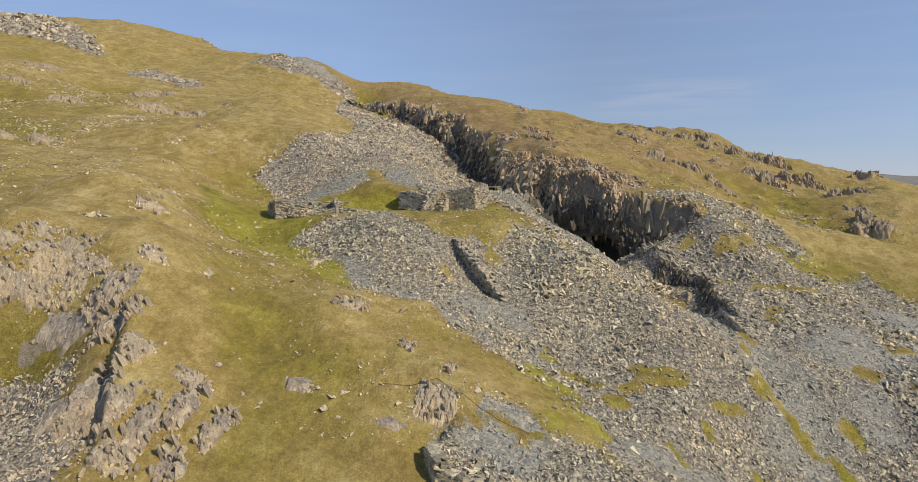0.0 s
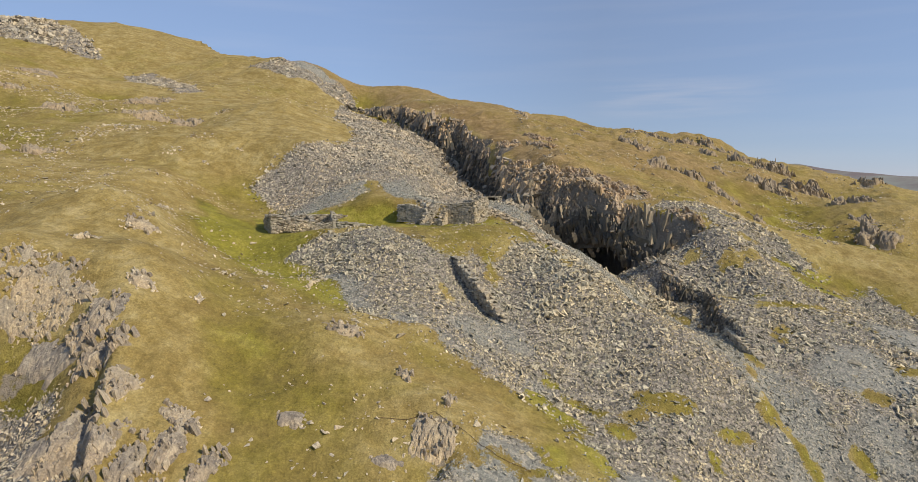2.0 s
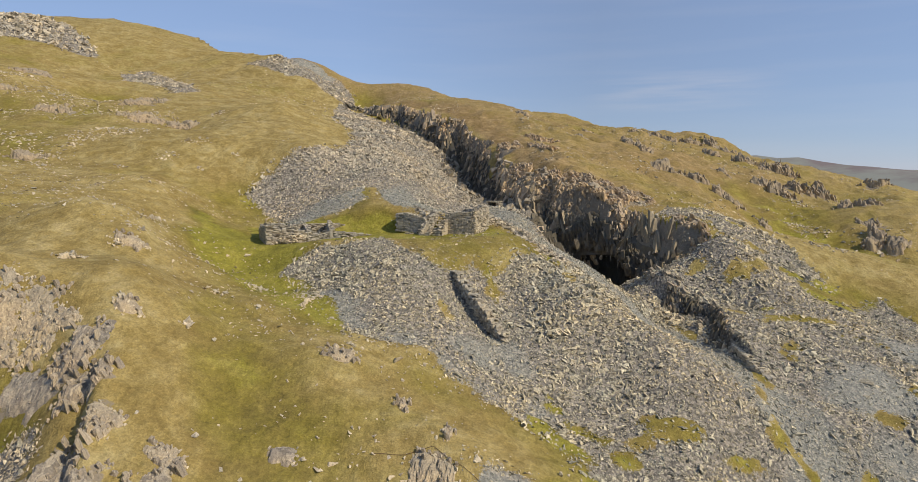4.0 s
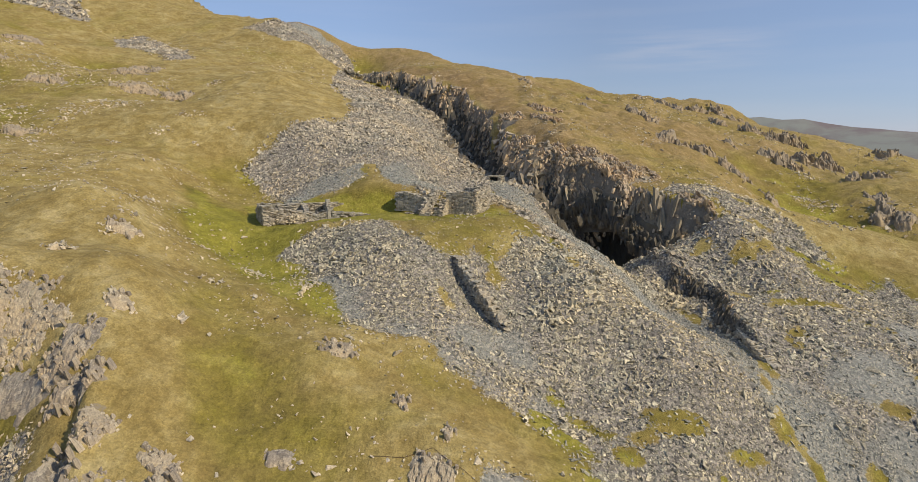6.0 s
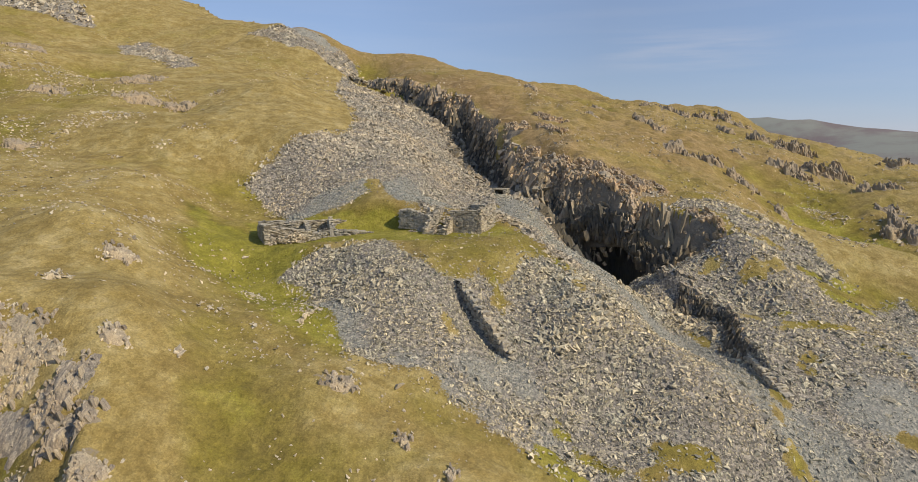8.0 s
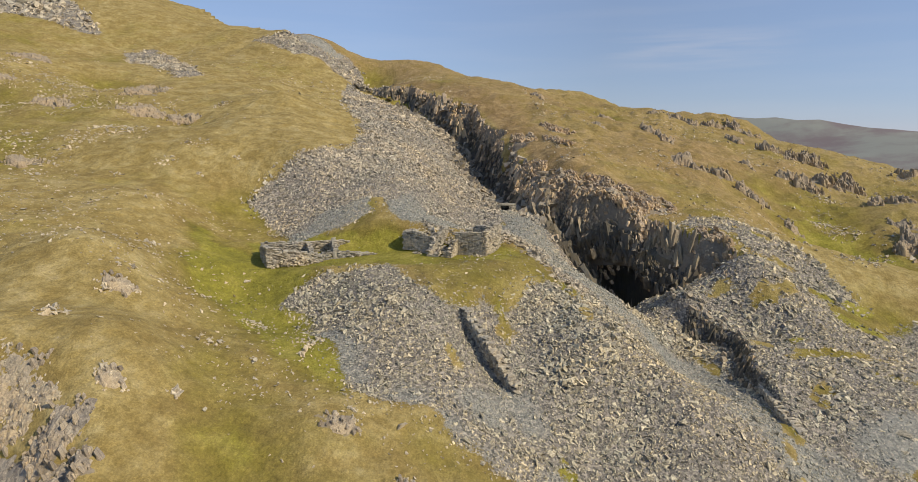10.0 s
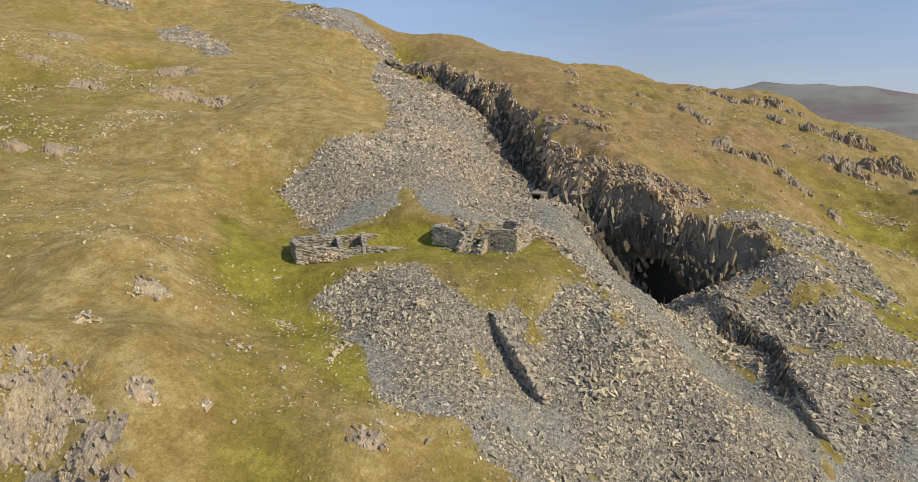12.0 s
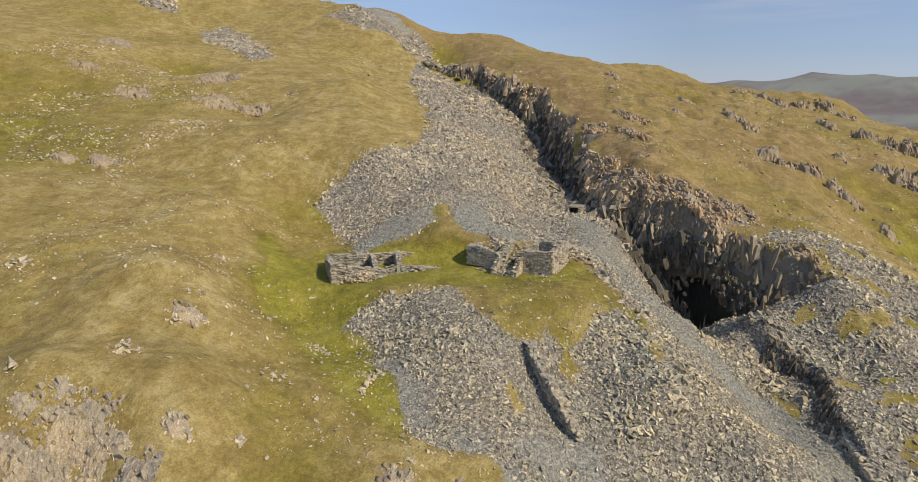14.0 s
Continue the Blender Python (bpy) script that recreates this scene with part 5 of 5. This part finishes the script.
# ---- dry-stone walls and the ruined huts ----
def walling(name, parent, a, b, tops, thick=0.6, gaps=(), course=0.15, seed=0, batter=0.0, base=None, label="", material=WALLING, pieces=False):
    """A dry-stone wall from a to b in plan. tops: its height over the ground at even steps; gaps: (from, to, sill, head) in metres."""
    rng = np.random.default_rng(seed + 900)
    ax, ay = a
    length = math.hypot(b[0] - ax, b[1] - ay)
    tx, ty = (b[0] - ax) / length, (b[1] - ay) / length
    yaw = math.atan2(ty, tx)
    places, sizes, turns = [], [], []
    marks = np.linspace(0, length, len(tops))
    for row in range(int(max(tops) / course) + 1):
        z = (row + 0.5) * course
        s = -rng.uniform(0, 0.3)
        while s < length:
            w = rng.uniform(0.28, 0.7)
            mid = min(max(s + w / 2, 0), length)
            s += w
            top = np.interp(mid, marks, tops) + rng.normal(0, 0.07)
            if z > top or any(f < mid < t and lo < z < hi for f, t, lo, hi in gaps):
                continue
            half = thick * (1 - batter * z) * 0.5
            for side in (-1, 1):
                off = side * half * 0.52 + rng.normal(0, 0.02)
                x, y = ax + tx * mid - ty * off, ay + ty * mid + tx * off
                g = base if base is not None else float(height(np.array([x]), np.array([y]))[0]) - 0.1
                places.append((x, y, g + z))
                sizes.append((w * 1.12, half * 1.12, course * rng.uniform(1.0, 1.25)))
                turns.append((yaw + rng.normal(0, 0.06), rng.normal(0, 0.05), rng.normal(0, 0.05)))
    t = np.array(turns)
    if pieces:
        loose_pieces(parent, "stone", BLOCKS, np.array(places), turned(len(t), t[:, 0], t[:, 1], t[:, 2]), np.array(sizes), PIECE)
        return parent
    origin = np.array(parent.location)
    ob = new(name, strewn(name, BLOCKS, np.array(places) - origin, turned(len(t), t[:, 0], t[:, 1], t[:, 2]), np.array(sizes), material))
    ob.parent = parent
    if label:
        tagged(ob, label)
    return ob


def heap(name, parent, x, y, a, b, turn, n, size, rise, seed, material=SCREE, label=""):
    """Fallen stones, heaped highest in the middle."""
    rng = np.random.default_rng(seed)
    r, q = np.sqrt(rng.uniform(0, 1, n)), rng.uniform(0, 6.283, n)
    c, s = math.cos(radians(turn)), math.sin(radians(turn))
    u, v = a * r * np.cos(q), b * r * np.sin(q)
    px, py = x + u * c - v * s, y + u * s + v * c
    h = size * np.exp(rng.normal(0, 0.35, n))
    p = np.stack([px, py, height(px, py) + rise * (1 - r ** 1.5) * rng.uniform(0.3, 1, n) + 0.05], 1)
    turns = turned(n, rng.uniform(0, 6.28, n), rng.normal(0, 0.4, n), rng.normal(0, 0.4, n))
    ob = new(name, strewn(name, SLABS + LUMPS, p - np.array(parent.location), turns, np.stack([h, h, h], 1), material))
    ob.parent = parent
    tagged(ob, kind="stuff")
    if label:
        tagged(ob, label)
    return ob


def beam(name, parent, at, size, turn, material):
    """A squared stone or timber with worn, bevelled edges, standing on the point at."""
    bm = bmesh.new()
    bmesh.ops.create_cube(bm, size=1)
    bmesh.ops.scale(bm, vec=size, verts=bm.verts)
    bmesh.ops.bevel(bm, geom=bm.edges[:], offset=min(size) * 0.12, segments=1, affect="EDGES")
    bmesh.ops.translate(bm, vec=(0, 0, size[2] / 2), verts=bm.verts)
    me = bpy.data.meshes.new(name)
    bm.to_mesh(me)
    bm.free()
    me.materials.append(material)
    ob = new(name, me)
    ob.parent = parent
    ob.matrix_local = Matrix.Translation(Vector(at) - parent.location) @ pose(0, 0, 0, *turn)
    return ob


def root_at(name, x, y, label, category, group=""):
    ob = new(name)
    ob.location = (x, y, ground_at(x, y))
    return tagged(ob, label, category, group)


# the long hut of three rooms
hut = root_at("ruined_hut", -3.5, 90.5, "roofless long slate hut with broken walls on the grass terrace", "ruin", "ruined huts")
HUT = Vector((2.0, 87.25))
HU, HV = Vector((-0.925, 0.38)) * 1.07, Vector((0.38, 0.925)) * 1.05


def hut_at(u, v):
    p = HUT + HU * u + HV * v
    return p.x, p.y


FLOOR_LEVEL = ground_at(*hut_at(1, 0)) - 0.15
gable = walling("gable_wall", hut, hut_at(0, -0.1), hut_at(0, 4.7), [3.1, 3.5, 3.8, 3.7, 3.3], gaps=[(2.3, 2.8, 0.95, 1.95)], seed=1, base=FLOOR_LEVEL, label="best-preserved gable wall of coursed slate with a slit window")
walling("front_wall", hut, hut_at(0.3, 0), hut_at(3.4, 0), [3.0, 2.9, 2.9, 2.8], gaps=[(2.3, 2.8, 0.7, 1.7)], seed=2, base=FLOOR_LEVEL)
walling("front_wall", hut, hut_at(6.6, 0), hut_at(10.4, 0), [1.8, 2.4, 2.5, 2.4], seed=3, base=FLOOR_LEVEL + 0.2)
walling("back_wall", hut, hut_at(0.3, 4.5), hut_at(10.4, 4.5), [3.1, 2.9, 3.0, 2.0, 1.6, 2.4, 2.6, 2.2, 1.9], seed=4, base=FLOOR_LEVEL + 0.2)
walling("end_wall", hut, hut_at(10.3, 0.3), hut_at(10.3, 4.3), [2.4, 2.5, 2.2, 2.0], seed=5, base=FLOOR_LEVEL + 0.25)
walling("partition_wall", hut, hut_at(3.5, 0.2), hut_at(3.5, 4.3), [2.9, 2.5, 2.4, 2.9], gaps=[(0.9, 1.8, 0, 1.8)], seed=6, base=FLOOR_LEVEL)
walling("partition_wall", hut, hut_at(6.7, 0.2), hut_at(6.7, 4.3), [1.6, 2.2, 2.8, 2.8], gaps=[(1.0, 1.8, 0, 1.6)], seed=7, base=FLOOR_LEVEL + 0.1)
walling("porch_wall", hut, hut_at(3.6, -0.2), hut_at(3.6, -1.9), [2.4, 1.9, 1.0], seed=8, base=FLOOR_LEVEL - 0.2)
walling("porch_wall", hut, hut_at(6.3, -0.2), hut_at(6.3, -1.9), [1.9, 1.4, 0.8], seed=9, base=FLOOR_LEVEL - 0.2)
walling("porch_wall", hut, hut_at(3.6, -1.9), hut_at(6.2, -1.9), [1.1, 0.8, 0.6, 0.5], gaps=[(0.9, 1.5, 0, 2)], seed=10, base=FLOOR_LEVEL - 0.25)
heap("rubble", hut, *hut_at(5.0, -0.7), 1.7, 1.0, 0, 130, 0.36, 0.9, 71, label="fallen stones heaped in the broken porch")
heap("rubble", hut, *hut_at(5.2, 2.6), 1.6, 1.6, 0, 120, 0.34, 0.8, 72)
heap("rubble", hut, *hut_at(8.8, 2.4), 1.5, 1.5, 0, 70, 0.3, 0.4, 73)
heap("rubble", hut, *hut_at(7.8, -0.9), 1.2, 0.6, 0, 45, 0.3, 0.2, 74)
heap("rubble", hut, *hut_at(0.6, -0.7), 1.1, 0.5, 0, 26, 0.25, 0.12, 75)
beam("lintel", gable, Vector((*hut_at(0, 2.45), FLOOR_LEVEL + 1.98)) - hut.location, (0.66, 0.95, 0.14), (0, 0, 24), WALLING)

# rubble bank behind the gable
bank_rubble = root_at("rubble_bank", 4.6, 95.0, "bank of pale tumbled slates behind the ruined gable", "rubble")
heap("fallen_stones", bank_rubble, 4.6, 95.0, 3.6, 1.8, -35, 260, 0.5, 0.7, 76, label="pale slates tipped against the bank")

# the smaller hut, its front spilt outwards
shed = root_at("ruined_hut", -21.0, 87.0, "collapsed small slate hut with a tall dark end wall", "ruin", "ruined huts")
S_BASE = ground_at(-23.5, 84.5) - 0.2
walling("end_wall", shed, (-23.9, 84.3), (-26.2, 89.0), [2.5, 2.5, 2.2, 1.9], seed=21, base=S_BASE, thick=0.7)
walling("front_wall", shed, (-24.1, 84.4), (-18.4, 87.0), [2.5, 2.0, 1.7, 1.5], seed=22, base=S_BASE, thick=0.7)
walling("back_wall", shed, (-26.2, 88.9), (-15.6, 93.2), [1.9, 1.7, 1.6, 1.7, 1.5], seed=23, base=S_BASE + 0.6)
walling("partition_wall", shed, (-19.6, 87.4), (-20.8, 90.8), [1.4, 1.8, 2.0], seed=24, base=S_BASE + 0.3)
walling("partition_wall", shed, (-16.8, 88.7), (-17.9, 91.8), [1.2, 1.9, 2.4, 1.6], gaps=[(1.2, 1.9, 0, 1.4)], seed=25, base=S_BASE + 0.4)
walling("front_wall", shed, (-18.4, 87.9), (-17.5, 88.3), [1.3, 1.3], seed=26, base=S_BASE + 0.2)
walling("front_wall", shed, (-16.6, 88.6), (-12.0, 90.3), [1.1, 0.8, 0.6, 0.3], seed=27, base=S_BASE + 0.5)
beam("post", shed, (-16.9, 88.4, S_BASE + 0.2), (0.45, 0.4, 1.55), (0, 0, 20), WALLING)
heap("rubble", shed, -21.2, 85.2, 3.0, 0.9, 24, 240, 0.34, 1.2, 81, label="spilt stones banked against the front wall")
heap("rubble", shed, -21.6, 88.0, 1.8, 1.4, 24, 120, 0.32, 0.9, 82)
heap("rubble", shed, -14.0, 89.6, 2.4, 0.7, 20, 60, 0.3, 0.3, 83)


# ---- banks of dry walling below the terrace ----
def along_line(line, t):
    i = min(int(t), len(line) - 2)
    u = t - i
    return line[i][0] + (line[i + 1][0] - line[i][0]) * u, line[i][1] + (line[i + 1][1] - line[i][1]) * u


def revetment(name, line, tall, label, seed, thick=0.8, pieces=False):
    """A battered retaining wall along the foot of a bank, its courses following the slope."""
    mid = along_line(line, (len(line) - 1) / 2)
    root = root_at(name, *mid, label, "retaining wall")
    for i in range(len(line) - 1):
        h0, h1 = tall[i], tall[i + 1]
        n = 4
        for k in range(n):
            p, q = along_line(line, i + k / n), along_line(line, i + (k + 1) / n)
            low = min(ground_at(p[0] + dx, p[1] + dy) for dx in (-0.7, 0.7) for dy in (-0.5, 0.5))
            hh = h0 + (h1 - h0) * (k + 0.5) / n
            walling("walling", root, p, q, [hh, hh], thick=thick, seed=seed + i * 7 + k, base=low - 0.15, course=0.22, pieces=pieces)
    return root


revetment("retaining_wall", PIER, [0.5, 1.5, 1.8, 1.0], "steep dry-stone retaining wall running down the slate fan", 120)
revetment("retaining_wall", GULLY[3:], [0.3, 0.7, 1.1, 1.0, 0.6], "rough dry-stone bank along a shadowed gully", 160)
revetment("retaining_wall", NEST, [0.2, 0.5, 1.2, 1.7, 1.8, 1.7, 0.7], "curved dry-stone wall holding up a small platform", 200, pieces=True)


# ---- great slabs leaning at the lip of the pit, and fallen blocks below the cliff ----
def slabs(label, places, wide, long, thick, lean, yaw, seed, material=PALE_SLAB):
    rng = np.random.default_rng(seed)
    x0, y0 = places[len(places) // 2]
    root = root_at("leaning_slabs", x0, y0, label, "rock slabs")
    xy = np.array(places, float)
    xy = xy[~cave(xy[:, 0], xy[:, 1], height(xy[:, 0], xy[:, 1]), 1.5)]
    n = len(xy)
    p = np.stack([xy[:, 0], xy[:, 1], height(xy[:, 0], xy[:, 1]) + 0.15 * long], 1)
    turns = turned(n, radians(yaw) + rng.normal(0, 0.25, n), rng.normal(0, 0.15, n), radians(lean) + rng.normal(0, 0.15, n))
    sizes = np.stack([thick * rng.uniform(0.7, 1.3, n), wide * rng.uniform(0.6, 1.3, n), long * rng.uniform(0.6, 1.3, n)], 1)
    loose_pieces(root, "slab", BLADES, p, turns, sizes, material)
    return root


lip = random.Random(5)
slabs("tall pale slabs leaning at the lip of the pit", [(11.8 + 0.33 * k + lip.gauss(0, 0.5), 117.6 - 0.35 * k + lip.gauss(0, 0.5)) for k in range(20)], 1.2, 2.6, 0.4, -18, -15, 141)
slabs("squared fallen blocks below the quarry cliff", [(3.0 + 0.42 * k + lip.gauss(0, 1.0), 140.5 - 1.3 * k + lip.gauss(0, 1.2)) for k in range(22)], 1.3, 1.4, 0.8, 50, 60, 142)
slabs("dark fallen blocks under the upper cliff", [(-4 + 0.3 * k + lip.gauss(0, 1.5), 178 - 1.8 * k + lip.gauss(0, 1.5)) for k in range(16)], 1.2, 1.5, 0.7, 55, 60, 143, SHADED_CLIFF_PIECE)
slabs("tumbled blocks on the lip of the dark pit", [(21.0 + 0.35 * k + lip.gauss(0, 0.5), 103.5 - 0.75 * k + lip.gauss(0, 0.5)) for k in range(8)], 0.7, 0.9, 0.4, 40, 20, 144)

slabs("pale buttress slabs standing over the black pit", [(26.8 + 0.42 * k, 105.6 - 0.38 * k + lip.gauss(0, 0.4)) for k in range(16)], 0.9, 2.8, 0.6, 6, -50, 145)
slabs("pale slabs along the middle of the quarry cliff", [(7.8 + 0.27 * k + lip.gauss(0, 0.7), 136.5 - 1.1 * k + lip.gauss(0, 0.7)) for k in range(18)], 0.8, 1.5, 0.35, 16, -20, 146)

slabs("dark broken rock in the steep side of the east tip", [(27.2 + 0.16 * k + lip.gauss(0, 1.3), 94.0 - 0.42 * k + lip.gauss(0, 1.0)) for k in range(26)] + [(31.0 - 0.1 * k + lip.gauss(0, 1.0), 83.0 - 0.4 * k + lip.gauss(0, 0.6)) for k in range(12)], 0.6, 0.9, 0.35, 40, 150, 147, PALE_SLAB)

def tumbled(label, line, low, high, n, size, seed, material):
    """Blocks caught on the ledges of a face, lying all ways."""
    rng = np.random.default_rng(seed)
    w = rng.uniform(0, len(line) - 1.001, n)
    xy = np.array([along_line(line, t) for t in w])
    heading = np.array([(line[int(t) + 1][0] - line[int(t)][0], line[int(t) + 1][1] - line[int(t)][1]) for t in w])
    heading = heading / np.linalg.norm(heading, axis=1)[:, None]
    d = rng.uniform(low, high, n)
    x, y = xy[:, 0] - heading[:, 1] * d, xy[:, 1] + heading[:, 0] * d
    keep = ~cave(x, y, height(x, y), 1.5)
    x, y = x[keep], y[keep]
    n = len(x)
    root = root_at("fallen_blocks", float(x[0]), float(y[0]), label, "rock slabs")
    s = size * np.exp(rng.normal(0, 0.4, n))
    p = np.stack([x, y, height(x, y) + 0.3 * s], 1)
    turns = turned(n, rng.uniform(0, 6.28, n), rng.normal(0, 0.7, n), rng.normal(0, 0.7, n))
    loose_pieces(root, "block", SLABS, p, turns, np.stack([s, s * rng.uniform(0.7, 1.3, n), s * rng.uniform(0.7, 1.8, n)], 1), material)


tumbled("tilted slabs caught on the broken middle of the quarry cliff", RIM[3:9], -3.5, 1.5, 150, 1.05, 151, CRAG_PIECE)
tumbled("dark slabs leaning in the upper quarry face", RIM[1:5], -3.5, 0.0, 60, 1.15, 152, SHADED_CLIFF_PIECE)
tumbled("squared brown blocks lying along the foot of the quarry cliff", RIM[2:9], -9, -2.5, 190, 0.8, 154, PALE_SLAB)
tumbled("small tan blocks fallen from the pit brow", RIM[8:12], -1.0, 4.0, 90, 0.9, 153, PALE_SLAB)

# the little walled adit above the hut
adit = root_at("adit_portal", 6.2, 119.6, "low drystone adit mouth with a slab lintel", "adit")
AZ = adit.location.z - 0.3
walling("side_wall", adit, (4.9, 118.9), (5.6, 121.6), [1.5, 1.4, 1.2], seed=41, base=AZ)
walling("side_wall", adit, (7.0, 118.4), (7.7, 121.2), [1.5, 1.4, 1.3], seed=42, base=AZ)
walling("back_wall", adit, (5.6, 121.6), (7.7, 121.2), [1.6, 1.6], seed=43, base=AZ)
beam("lintel", adit, (6.2, 119.3, AZ + 1.5), (2.6, 0.9, 0.25), (0, 0, -13), PIECE)
beam("roof_slab", adit, (6.6, 120.5, AZ + 1.52), (2.5, 1.8, 0.2), (0, 0, -13), PIECE)

# ---- loose stones on the turf, grass, and small things ----
def on_turf(n, box, seed, most=0.35):
    rng = np.random.default_rng(seed)
    x, y = spread(n, box, rng)
    keep = slate_cover(x, y) < most
    return x[keep], y[keep], rng


def strewn_stones(name, n, box, size, threshold, seed, label):
    x, y, rng = on_turf(n, box, seed)
    keep = rough(x, y, 14, 3, seed) + rng.normal(0, 0.25, len(x)) > threshold
    x, y = x[keep], y[keep]
    m = len(x)
    s = size * np.exp(rng.normal(0, 0.45, m))
    turns = upright_on(*normals(x, y)) @ turned(m, rng.uniform(0, 6.28, m), rng.normal(0, 0.3, m), rng.normal(0, 0.3, m))
    ob = new(name, strewn(name, SLABS + LUMPS, np.stack([x, y, height(x, y) + 0.12 * s], 1), turns, np.stack([s, s, s], 1), PALE_STONE))
    return tagged(ob, label, "stones", kind="stuff")


strewn_stones("scattered_stones", 7000, (-60, 12, 40, 100), 0.2, 0.35, 91, "small pale stones scattered over rough grass")
strewn_stones("scattered_stones", 12000, (-130, 0, 95, 230), 0.27, 0.4, 92, "pale stones scattered over the upper fell")
strewn_stones("scattered_stones", 14000, (15, 110, 95, 215), 0.28, 0.3, 93, "grey stones scattered over the eastern shoulder")

strewn_stones("scattered_stones", 7000, (-118, -62, 92, 165), 0.3, 0.25, 97, "many pale stones littering a green hollow of the fell")


def cable(points, thick, label):
    """A slack iron rope lying over the ground."""
    cu = bpy.data.curves.new("iron_rope", "CURVE")
    cu.dimensions, cu.bevel_depth, cu.bevel_resolution = "3D", thick, 2
    sp = cu.splines.new("POLY")
    fine = []
    for a, b in zip(points[:-1], points[1:]):
        for k in range(8):
            fine.append((a[0] + (b[0] - a[0]) * k / 8, a[1] + (b[1] - a[1]) * k / 8))
    sp.points.add(len(fine) - 1)
    for p, (x, y) in zip(sp.points, fine):
        p.co = (x, y, ground_at(x, y) + 0.06, 1)
    ob = new("iron_rope", cu)
    ob.data.materials.append(RUST)
    return tagged(ob, label, "rope")


cable([(-5.6, 44.6), (-3.4, 44.9), (-1.6, 45.6), (0.6, 44.0), (2.6, 42.9), (5.2, 42.4)], 0.016, "rusted wire rope lying across the grass and platform")
